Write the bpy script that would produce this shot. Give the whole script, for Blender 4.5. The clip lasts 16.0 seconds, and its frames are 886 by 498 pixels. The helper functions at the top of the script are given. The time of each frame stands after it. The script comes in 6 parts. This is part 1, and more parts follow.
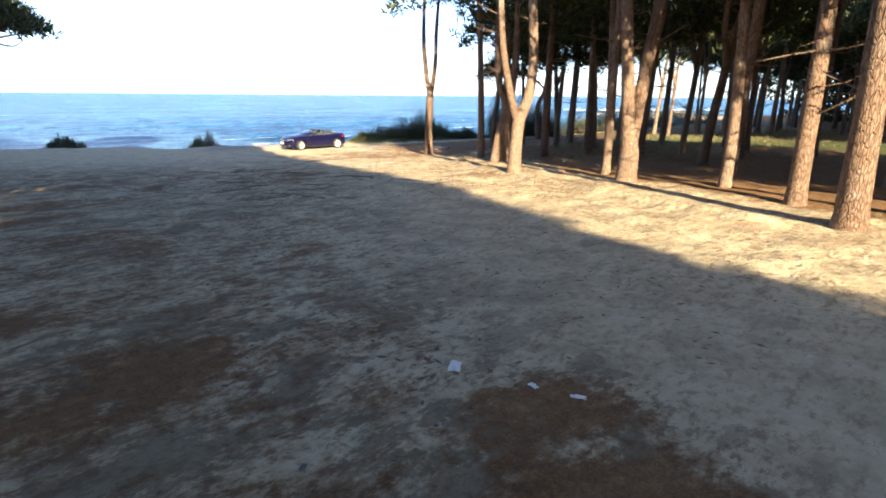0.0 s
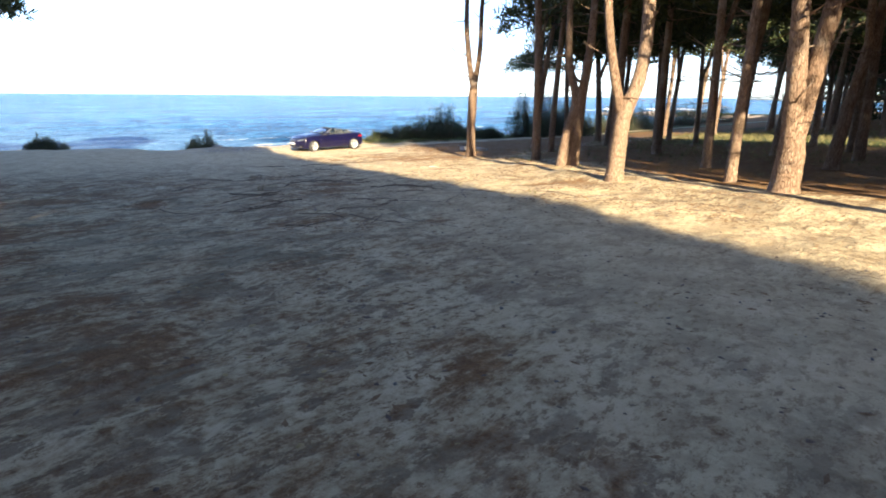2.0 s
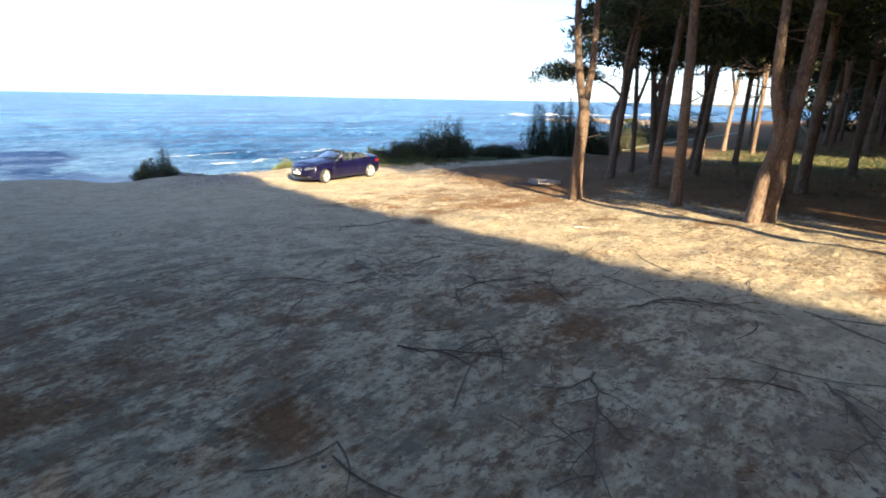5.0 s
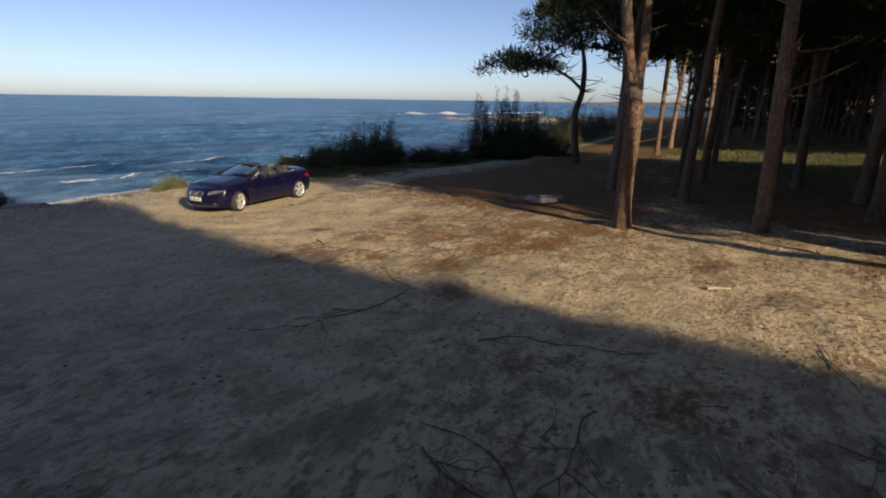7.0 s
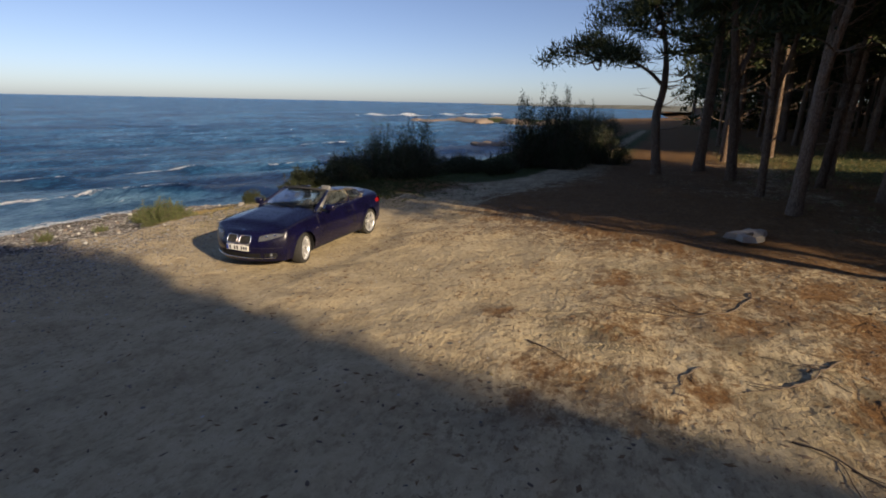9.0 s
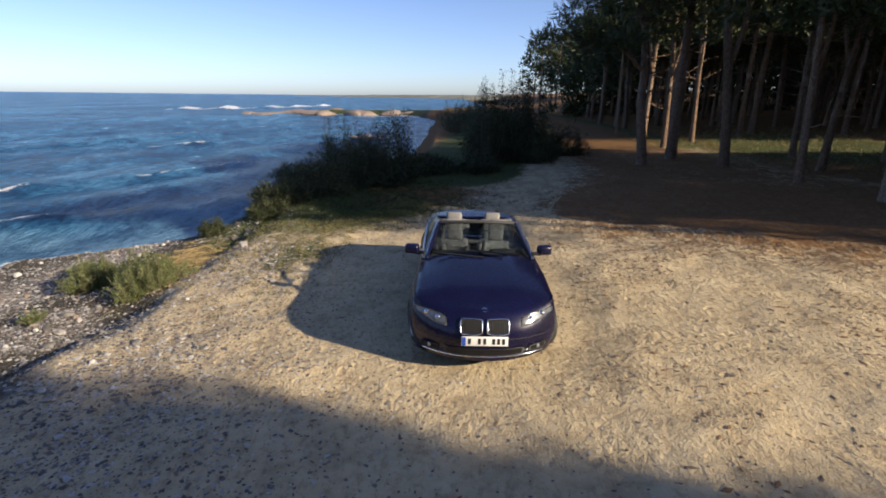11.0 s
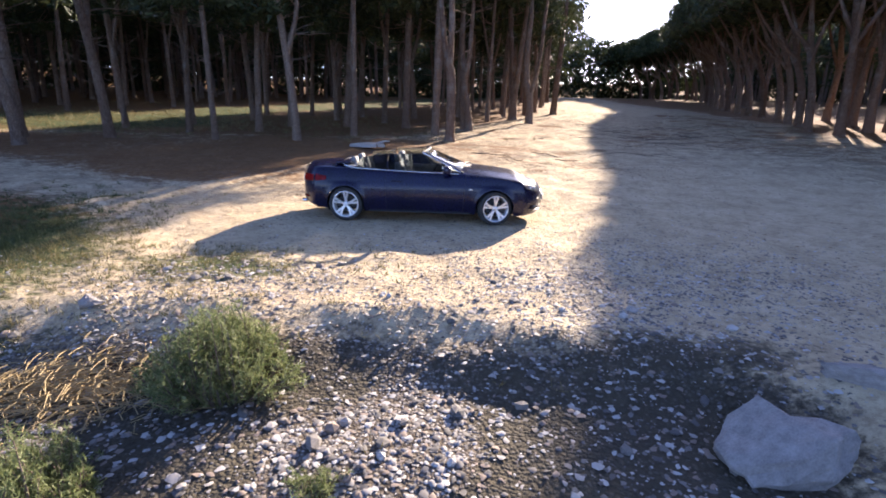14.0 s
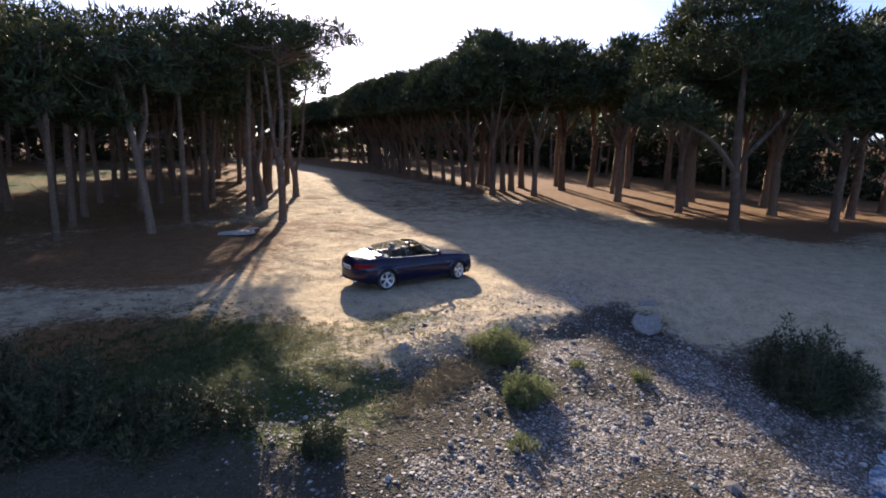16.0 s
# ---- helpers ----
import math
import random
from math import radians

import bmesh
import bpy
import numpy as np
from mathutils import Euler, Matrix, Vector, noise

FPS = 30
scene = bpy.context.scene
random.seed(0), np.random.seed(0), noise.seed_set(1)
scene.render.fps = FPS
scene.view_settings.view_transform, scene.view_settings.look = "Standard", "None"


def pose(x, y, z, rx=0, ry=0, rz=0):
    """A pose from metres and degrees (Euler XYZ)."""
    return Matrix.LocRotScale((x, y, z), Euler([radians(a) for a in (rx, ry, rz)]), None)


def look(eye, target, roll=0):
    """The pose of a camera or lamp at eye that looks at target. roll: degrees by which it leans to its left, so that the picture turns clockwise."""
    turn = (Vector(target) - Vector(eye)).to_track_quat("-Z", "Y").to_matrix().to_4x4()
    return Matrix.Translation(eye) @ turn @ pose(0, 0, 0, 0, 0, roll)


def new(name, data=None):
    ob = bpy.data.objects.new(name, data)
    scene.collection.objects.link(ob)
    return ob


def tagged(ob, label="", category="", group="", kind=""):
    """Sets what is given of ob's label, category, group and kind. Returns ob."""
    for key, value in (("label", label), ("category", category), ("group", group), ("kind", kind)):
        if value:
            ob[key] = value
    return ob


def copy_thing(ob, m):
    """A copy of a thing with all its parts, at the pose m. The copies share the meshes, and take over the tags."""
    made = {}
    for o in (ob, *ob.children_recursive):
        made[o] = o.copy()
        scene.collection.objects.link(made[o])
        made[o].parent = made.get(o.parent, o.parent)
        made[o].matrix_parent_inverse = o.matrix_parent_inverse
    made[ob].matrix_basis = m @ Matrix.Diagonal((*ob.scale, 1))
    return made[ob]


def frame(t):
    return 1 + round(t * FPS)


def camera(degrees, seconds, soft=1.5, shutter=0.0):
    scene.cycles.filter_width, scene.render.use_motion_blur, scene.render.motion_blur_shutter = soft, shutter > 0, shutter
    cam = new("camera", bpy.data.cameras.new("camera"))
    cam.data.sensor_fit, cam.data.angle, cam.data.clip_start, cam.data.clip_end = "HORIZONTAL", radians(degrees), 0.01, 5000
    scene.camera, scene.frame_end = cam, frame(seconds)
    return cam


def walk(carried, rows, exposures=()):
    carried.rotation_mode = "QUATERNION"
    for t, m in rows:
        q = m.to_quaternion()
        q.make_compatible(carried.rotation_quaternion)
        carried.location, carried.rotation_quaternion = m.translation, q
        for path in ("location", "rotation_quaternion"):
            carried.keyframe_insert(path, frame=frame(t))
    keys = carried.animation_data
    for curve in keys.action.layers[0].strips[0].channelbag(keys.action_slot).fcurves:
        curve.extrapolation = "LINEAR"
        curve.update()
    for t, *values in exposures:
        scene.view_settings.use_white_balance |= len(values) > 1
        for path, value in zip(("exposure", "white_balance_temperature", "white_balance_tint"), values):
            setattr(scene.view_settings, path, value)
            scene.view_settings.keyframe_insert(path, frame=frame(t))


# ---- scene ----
# seconds, stops, kelvin, tint
EXPOSURES = [(0, 2.3, 6750, 8), (4.7, 2.25, 6750, 8), (6.8, 0.45, 6900, 13), (9.7, 0.32, 7000, 14), (11.8, 1.40, 5950, 12), (13.0, 1.85, 5750, 13),
             (14.0, 2.05, 6100, 22), (14.5, 2.05, 6100, 22), (16, 1.35, 6250, 19)]
cam = camera(80.8, 16.0, soft=1.8)
walk(cam, [
    (0, pose(18.26, 32.91, 3.59, 73.53, -0.46, 137.26)),
    (0.5, pose(18.04, 31.90, 3.51, 73.42, -0.13, 137.01)),
    (1, pose(17.78, 30.82, 3.43, 73.34, 0.02, 136.71)),
    (1.5, pose(17.37, 29.60, 3.29, 73.50, -0.29, 136.63)),
    (2, pose(17.19, 28.39, 3.20, 73.59, -0.41, 136.50)),
    (2.5, pose(17.08, 27.05, 3.12, 73.64, -0.45, 136.35)),
    (3, pose(17.06, 25.62, 3.06, 73.65, -0.54, 136.15)),
    (3.5, pose(17.07, 24.13, 3.16, 73.63, -0.75, 135.89)),
    (4, pose(16.96, 22.56, 3.38, 73.68, -0.86, 135.45)),
    (4.5, pose(16.69, 20.93, 3.55, 73.84, -0.98, 131.93)),
    (4.7, pose(16.66, 20.34, 3.67, 73.84, -1.04, 130.49)),
    (5.2, pose(16.26, 18.83, 3.77, 73.91, -1.08, 126.92)),
    (5.75, pose(15.49, 17.31, 3.72, 73.90, -0.98, 123.12)),
    (6.3, pose(14.49, 15.81, 3.60, 73.90, -0.85, 119.74)),
    (6.8, pose(13.52, 14.38, 3.52, 73.97, -0.80, 117.29)),
    (7, pose(13.10, 13.79, 3.50, 74.00, -0.80, 116.36)),
    (7.5, pose(12.17, 12.30, 3.46, 74.13, -0.81, 114.39)),
    (8, pose(11.38, 10.61, 3.41, 74.26, -1.02, 112.85)),
    (8.5, pose(10.61, 8.83, 3.34, 74.19, -1.15, 111.67)),
    (9, pose(9.99, 7.07, 3.24, 74.25, -1.14, 110.67)),
    (9.5, pose(9.29, 5.24, 3.13, 74.22, -1.15, 109.76)),
    (10, pose(8.69, 3.40, 3.07, 74.09, -1.00, 106.83)),
    (10.5, pose(8.15, 1.50, 3.07, 73.85, -0.76, 100.33)),
    (11, pose(7.60, -0.41, 3.09, 73.59, -0.58, 90.88)),
    (11.5, pose(6.95, -2.32, 3.09, 73.38, -0.59, 79.10)),
    (12, pose(6.13, -4.18, 3.03, 73.29, -0.93, 65.58)),
    (12.5, pose(5.19, -6.02, 2.94, 73.29, -1.48, 51.42)),
    (13, pose(4.02, -7.70, 2.78, 73.66, -1.90, 32.99)),
    (13.5, pose(2.60, -9.20, 2.54, 73.97, -1.80, 13.54)),
    (14, pose(0.81, -10.32, 2.18, 74.27, -1.50, 2.57)),
    (14.5, pose(-1.19, -11.09, 2.19, 74.64, -1.62, -5.49)),
    (15, pose(-3.53, -11.75, 2.86, 76.29, -1.60, -17.14)),
    (15.5, pose(-6.25, -12.56, 3.54, 78.26, -1.64, -26.42)),
    (16, pose(-9.36, -14.25, 4.03, 80.07, -1.31, -36.75)),
], EXPOSURES)

# ---- light ----
SUN_AZ, SUN_EL = 27.4, 21.5          # degrees from +Y towards +X, and above the horizon
sun_way = Vector((math.sin(radians(SUN_AZ)) * math.cos(radians(SUN_EL)),
                  math.cos(radians(SUN_AZ)) * math.cos(radians(SUN_EL)), math.sin(radians(SUN_EL))))
sun_data = bpy.data.lights.new("sun", "SUN")
sun_data.energy, sun_data.angle, sun_data.color = 5.0, radians(0.6), (1.0, 0.85, 0.62)
sun = new("sun", sun_data)
sun.matrix_world = look(sun_way * 200, (0, 0, 0))

world = bpy.data.worlds.new("sky")
world.use_nodes = True
scene.world = world
wn = world.node_tree
sky = wn.nodes.new("ShaderNodeTexSky")
sky.sky_type, sky.sun_disc = "NISHITA", False
sky.sun_elevation, sky.sun_rotation = radians(SUN_EL), radians(SUN_AZ)
sky.air_density, sky.dust_density, sky.ozone_density = 0.65, 0.65, 1.0
wn.nodes["Background"].inputs["Strength"].default_value = 0.087
haze = wn.nodes.new("ShaderNodeHueSaturation")
haze.inputs["Saturation"].default_value = 1.0
wn.links.new(sky.outputs[0], haze.inputs["Color"])
tint = wn.nodes.new("ShaderNodeMix")
tint.data_type, tint.blend_type = "RGBA", "MULTIPLY"
tint.inputs["Factor"].default_value = 1.0
tint.inputs[7].default_value = (0.94, 0.985, 1.16, 1)
wn.links.new(haze.outputs[0], tint.inputs[6])
wn.links.new(tint.outputs[2], wn.nodes["Background"].inputs["Color"])

# ---- materials ----
class Mat:
    """A node material with a short way to add and wire nodes."""
    def __init__(self, name):
        self.m = bpy.data.materials.new(name)
        self.m.use_nodes = True
        self.t = self.m.node_tree
        self.b = self.t.nodes["Principled BSDF"]
        self.co = None

    def node(self, kind, **inputs):
        n = self.t.nodes.new(kind)
        for key, value in inputs.items():
            self.put(n.inputs[key.replace("_", " ")], value)
        return n

    def put(self, socket, value):
        if isinstance(value, bpy.types.NodeSocket):
            self.t.links.new(value, socket)
        else:
            socket.default_value = value

    def coords(self, scale=(1, 1, 1), world_space=False):
        kind = self.t.nodes.new("ShaderNodeNewGeometry") if world_space else self.t.nodes.new("ShaderNodeTexCoord")
        out = kind.outputs["Position"] if world_space else kind.outputs["Object"]
        mp = self.t.nodes.new("ShaderNodeMapping")
        mp.inputs["Scale"].default_value = scale
        self.t.links.new(out, mp.inputs["Vector"])
        return mp.outputs[0]

    def noise(self, vec, scale, detail=4.0, rough=0.55):
        n = self.node("ShaderNodeTexNoise", Vector=vec, Scale=scale, Detail=detail, Roughness=rough)
        return n.outputs["Fac"]

    def ramp(self, fac, stops):
        n = self.t.nodes.new("ShaderNodeValToRGB")
        el = n.color_ramp.elements
        while len(el) < len(stops):
            el.new(0.5)
        for e, (p, c) in zip(el, stops):
            e.position, e.color = p, (*c, 1) if len(c) == 3 else c
        self.put(n.inputs["Fac"], fac)
        return n.outputs["Color"]

    def mix(self, fac, a, b, blend="MIX"):
        n = self.t.nodes.new("ShaderNodeMix")
        n.data_type, n.blend_type = "RGBA", blend
        self.put(n.inputs["Factor"], fac)
        for s, v in ((n.inputs[6], a), (n.inputs[7], b)):
            self.put(s, (*v, 1) if isinstance(v, tuple) and len(v) == 3 else v)
        return n.outputs[2]

    def math(self, op, a, b=0.0, clamp=False):
        n = self.t.nodes.new("ShaderNodeMath")
        n.operation, n.use_clamp = op, clamp
        self.put(n.inputs[0], a)
        self.put(n.inputs[1], b)
        return n.outputs[0]

    def step(self, value, lo, hi):
        n = self.t.nodes.new("ShaderNodeMapRange")
        n.interpolation_type = "SMOOTHSTEP"
        for key, v in (("Value", value), ("From Min", lo), ("From Max", hi)):
            self.put(n.inputs[key], v)
        return n.outputs[0]

    def attr(self, name):
        n = self.t.nodes.new("ShaderNodeAttribute")
        n.attribute_name = name
        return n.outputs["Fac"]

    def bump(self, height, strength=0.5, distance=0.02, normal=None):
        n = self.node("ShaderNodeBump", Height=height, Strength=strength, Distance=distance)
        if normal is not None:
            self.put(n.inputs["Normal"], normal)
        return n.outputs[0]

    def set(self, **inputs):
        for key, value in inputs.items():
            s = self.b.inputs[key.replace("_", " ")]
            if isinstance(value, tuple) and len(value) == 3:
                value = (*value, 1)
            self.put(s, value)
        return self


def plain(name, colour, rough=0.5, metal=0.0, spread=0.12, scale=8.0, bump=0.0):
    """A surface of one colour with grain at two scales."""
    k = Mat(name)
    v = k.coords()
    n = k.math("ADD", k.math("MULTIPLY", k.noise(v, scale), 0.6), k.math("MULTIPLY", k.noise(v, scale * 7), 0.4))
    lo = tuple(c * (1 - spread) for c in colour)
    hi = tuple(min(1, c * (1 + spread)) for c in colour)
    k.set(Base_Color=k.ramp(n, [(0.3, lo), (0.7, hi)]), Roughness=rough, Metallic=metal)
    if bump:
        k.set(Normal=k.bump(n, bump, 0.01))
    return k.m


def ground_material():
    k = Mat("sandy_ground")
    v = k.coords(world_space=True)
    big, mid = k.noise(v, 0.35, 5), k.noise(v, 1.7, 6, 0.65)
    fine, grit = k.noise(v, 9, 5, 0.7), k.noise(v, 55, 3, 0.7)
    sand = k.ramp(k.math("ADD", k.math("MULTIPLY", mid, 0.6), k.math("MULTIPLY", fine, 0.4)),
                  [(0.32, (0.32, 0.248, 0.155)), (0.5, (0.490, 0.396, 0.250)), (0.7, (0.600, 0.500, 0.332))])
    sand = k.mix(k.step(grit, 0.62, 0.75), sand, (0.27, 0.21, 0.15))
    litter = k.ramp(k.math("ADD", k.math("MULTIPLY", fine, 0.5), k.math("MULTIPLY", grit, 0.5)),
                    [(0.35, (0.095, 0.047, 0.020)), (0.55, (0.215, 0.112, 0.046)), (0.72, (0.37, 0.215, 0.090))])
    grass = k.ramp(k.math("ADD", k.math("MULTIPLY", fine, 0.6), k.math("MULTIPLY", grit, 0.4)),
                   [(0.35, (0.032, 0.042, 0.014)), (0.55, (0.072, 0.088, 0.03)), (0.7, (0.15, 0.145, 0.06))])
    warp = k.node("ShaderNodeTexNoise", Vector=v, Scale=7.0, Detail=3.0).outputs["Color"]
    cell = k.node("ShaderNodeTexVoronoi", Vector=k.mix(0.05, v, warp, "ADD"), Scale=26.0)
    stone_tint = k.node("ShaderNodeSeparateColor", Color=cell.outputs["Color"]).outputs[0]
    stones = k.ramp(stone_tint, [(0.0, (0.08, 0.072, 0.064)), (0.45, (0.17, 0.152, 0.132)), (0.8, (0.33, 0.305, 0.27)), (1.0, (0.56, 0.54, 0.50))])
    stones = k.mix(k.step(cell.outputs["Distance"], 0.30, 0.62), stones, (0.085, 0.068, 0.050))
    stones = k.mix(k.math("MULTIPLY", k.step(fine, 0.50, 0.62), 0.8), stones, (0.15, 0.122, 0.090))

    streaky = k.noise(k.coords((0.75, 1.9, 1), True), 4.2, 6, 0.75)

    def mask(name, soft=0.09, amount=1.15):
        noisy = k.math("ADD", k.math("MULTIPLY", mid, 0.30), k.math("ADD", k.math("MULTIPLY", fine, 0.30), k.math("MULTIPLY", streaky, 0.40)))
        level = k.math("SUBTRACT", k.math("MULTIPLY", k.attr(name), 0.62), k.math("SUBTRACT", noisy, 0.30))
        return k.step(level, -soft + 0.06, soft + 0.06)
    m_pebble, m_litter, m_grass = mask("pebble"), mask("litter"), mask("grass")
    fleck = k.math("MULTIPLY", k.step(k.noise(k.coords((1, 1.7, 1), True), 7.0, 6, 0.78), 0.52, 0.60), k.math("ADD", 0.36, k.math("MULTIPLY", k.attr("litter"), 1.2)), True)
    sand = k.mix(fleck, sand, (0.19, 0.125, 0.07))
    clump = k.noise(k.coords((1, 1.6, 1), True), 2.7, 5, 0.68)
    sand = k.mix(k.math("MULTIPLY", k.step(clump, 0.545, 0.60), k.math("ADD", 0.04, k.math("MULTIPLY", k.attr("litter"), 1.7)), True), sand, (0.118, 0.080, 0.052))
    patch_n = k.noise(k.coords((1, 1.35, 1), True), 1.15, 7, 0.72)
    sand = k.mix(k.math("MULTIPLY", k.step(patch_n, 0.485, 0.565), k.math("MULTIPLY", k.attr("litter"), 2.0), True), sand, k.mix(k.step(big, 0.42, 0.6), (0.200, 0.148, 0.098), (0.165, 0.142, 0.092)))
    groove_n = k.noise(k.coords((1, 1.25, 1), True), 0.95, 3, 0.55)
    groove = k.math("SUBTRACT", 1.0, k.step(k.math("ABSOLUTE", k.math("SUBTRACT", groove_n, 0.5)), 0.006, 0.030))
    groove = k.math("MULTIPLY", groove, k.math("MULTIPLY", k.step(k.noise(v, 1.4, 4, 0.7), 0.48, 0.60), k.math("MULTIPLY", k.attr("litter"), 1.6), True))
    sand = k.mix(k.math("MULTIPLY", groove, 0.62), sand, (0.15, 0.098, 0.055))
    col = k.mix(m_pebble, sand, stones)
    col = k.mix(k.math("MULTIPLY", mask("weed"), 0.88), col, k.mix(fine, (0.046, 0.040, 0.028), (0.090, 0.078, 0.054)))
    col = k.mix(m_grass, col, grass)
    col = k.mix(k.math("MULTIPLY", m_litter, 0.92), col, litter)
    worked = k.step(k.noise(k.coords((1, 1.2, 1), True), 0.9, 5, 0.7), 0.46, 0.60)
    streak = k.noise(k.coords((0.55, 1.5, 1), True), 13, 4, 0.75)
    h = k.math("ADD", k.math("MULTIPLY", mid, 0.9), k.math("ADD", k.math("MULTIPLY", fine, k.math("ADD", 0.09, k.math("MULTIPLY", worked, 0.24))), k.math("MULTIPLY", grit, 0.14)))
    h = k.math("ADD", h, k.math("MULTIPLY", worked, k.math("MULTIPLY", k.step(streak, 0.44, 0.58), 0.05)))
    h = k.math("SUBTRACT", h, k.math("MULTIPLY", groove, 0.12))
    chosen_in = k.math("ADD", 0.2, k.math("MULTIPLY", worked, 0.8))
    dent = k.node("ShaderNodeTexVoronoi", Vector=k.mix(0.12, v, warp, "ADD"), Scale=7.0)
    chosen = k.step(k.node("ShaderNodeSeparateColor", Color=dent.outputs["Color"]).outputs[1], 0.66, 0.72)
    h = k.math("SUBTRACT", h, k.math("MULTIPLY", k.math("MULTIPLY", chosen, chosen_in), k.math("MULTIPLY", k.math("SUBTRACT", 1.0, k.step(dent.outputs["Distance"], 0.10, 0.45)), 0.30)))
    h = k.math("SUBTRACT", h, k.math("MULTIPLY", m_pebble, k.math("MULTIPLY", cell.outputs["Distance"], 0.35)))
    k.set(Base_Color=col, Roughness=0.95, Specular_IOR_Level=0.15, Normal=k.bump(h, 0.9, 0.09))
    return k.m


def sea_material():
    k = Mat("sea_water")
    v = k.coords((1.0, 1.0, 1.0), True)
    vs = k.coords((0.40, 1.0, 1.0), True)
    w = k.math("ADD", k.math("MULTIPLY", k.noise(vs, 0.35, 6, 0.6), 1.0), k.math("MULTIPLY", k.noise(vs, 1.9, 6, 0.7), 0.55))
    foam_noise = k.math("ADD", k.math("MULTIPLY", k.noise(v, 1.2, 6, 0.7), 0.6), k.math("MULTIPLY", k.noise(v, 7, 4, 0.7), 0.4))
    foam = k.step(k.math("SUBTRACT", k.math("MULTIPLY", k.attr("foam"), 0.72), foam_noise), -0.08, 0.06)
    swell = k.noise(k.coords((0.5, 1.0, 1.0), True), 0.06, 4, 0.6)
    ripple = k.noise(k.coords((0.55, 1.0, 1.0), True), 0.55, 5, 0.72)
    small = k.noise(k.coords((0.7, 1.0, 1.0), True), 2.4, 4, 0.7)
    # light and shade of the waves, painted by noise: dark troughs, pale faces
    wave_shade = k.math("ADD", k.math("MULTIPLY", swell, 0.30), k.math("ADD", k.math("MULTIPLY", ripple, 0.42), k.math("MULTIPLY", small, 0.28)))
    deep = k.ramp(wave_shade, [(0.43, (0.006, 0.036, 0.100)), (0.50, (0.020, 0.100, 0.222)), (0.575, (0.072, 0.220, 0.390))])
    # paler water over the shallows, with the same painted wave tones
    deep = k.mix(k.math("MULTIPLY", k.attr("shallow"), 0.62), deep, k.mix(k.step(wave_shade, 0.42, 0.58), (0.060, 0.150, 0.275), (0.20, 0.340, 0.480)))
    cap = k.math("MULTIPLY", k.step(ripple, 0.66, 0.70), k.step(small, 0.52, 0.60))
    foam = k.math("MAXIMUM", foam, cap)
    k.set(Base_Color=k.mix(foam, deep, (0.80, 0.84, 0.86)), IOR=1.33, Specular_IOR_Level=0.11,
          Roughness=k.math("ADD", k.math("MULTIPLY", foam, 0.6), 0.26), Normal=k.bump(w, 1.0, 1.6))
    return k.m


def bark_material():
    k = Mat("pine_bark")
    v = k.coords((1, 1, 0.22))
    info = k.t.nodes.new("ShaderNodeObjectInfo").outputs["Random"]
    cell = k.node("ShaderNodeTexVoronoi", Vector=v, Scale=27.0)
    cell.feature = "DISTANCE_TO_EDGE"
    plate = k.step(cell.outputs["Distance"], 0.02, 0.16)
    n = k.noise(v, 26, 5, 0.65)
    col = k.ramp(k.math("ADD", k.math("MULTIPLY", n, 0.75), k.math("MULTIPLY", info, 0.2)),
                 [(0.3, (0.14, 0.085, 0.056)), (0.5, (0.26, 0.178, 0.125)), (0.75, (0.40, 0.31, 0.235))])
    col = k.mix(plate, k.mix(0.45, col, (0.06, 0.035, 0.022)), col)
    col = k.mix(k.step(k.noise(k.coords(), 1.1, 3), 0.52, 0.7), col, k.mix(0.5, col, (0.33, 0.30, 0.26)))
    h = k.math("ADD", plate, k.math("MULTIPLY", n, 0.5))
    k.set(Base_Color=col, Roughness=0.92, Specular_IOR_Level=0.2, Normal=k.bump(h, 0.9, 0.03))
    return k.m


def leaf_material(name, dark, light, through_light=0.25):
    k = Mat(name)
    n = k.noise(k.coords(), 1.3, 4)
    isl = k.t.nodes.new("ShaderNodeNewGeometry").outputs["Random Per Island"]
    f = k.math("ADD", k.math("MULTIPLY", n, 0.55), k.math("MULTIPLY", isl, 0.45))
    col = k.ramp(f, [(0.3, dark), (0.72, light)])
    k.set(Base_Color=col, Roughness=0.6, Specular_IOR_Level=0.3)
    tr = k.node("ShaderNodeBsdfTranslucent", Color=col)
    mx = k.node("ShaderNodeMixShader", Fac=through_light)
    k.t.links.new(k.b.outputs[0], mx.inputs[1])
    k.t.links.new(tr.outputs[0], mx.inputs[2])
    k.t.links.new(mx.outputs[0], k.t.nodes["Material Output"].inputs["Surface"])
    return k.m


M_GROUND, M_SEA, M_BARK = ground_material(), sea_material(), bark_material()
M_NEEDLE = leaf_material("pine_needles", (0.024, 0.034, 0.013), (0.078, 0.092, 0.032), 0.15)
M_SHRUB = leaf_material("shrub_leaves", (0.085, 0.115, 0.040), (0.265, 0.290, 0.125), 0.40)
M_BUSH = leaf_material("dark_bush_leaves", (0.026, 0.036, 0.016), (0.074, 0.085, 0.038), 0.12)
M_GRASS = leaf_material("dry_grass", (0.085, 0.085, 0.03), (0.30, 0.25, 0.11))
M_TURF = leaf_material("bank_turf", (0.035, 0.050, 0.016), (0.125, 0.145, 0.050))
M_REED = plain("dry_reed", (0.30, 0.225, 0.105), 0.8, 0, 0.5, 3.0)
M_TWIG = plain("dead_twig", (0.13, 0.095, 0.07), 0.9, 0, 0.35, 9.0)
M_WOOD = plain("bleached_wood", (0.37, 0.34, 0.30), 0.85, 0, 0.2, 6.0, 0.3)
M_STONE = plain("pale_stone", (0.26, 0.24, 0.222), 0.9, 0, 0.4, 4.0, 0.8)
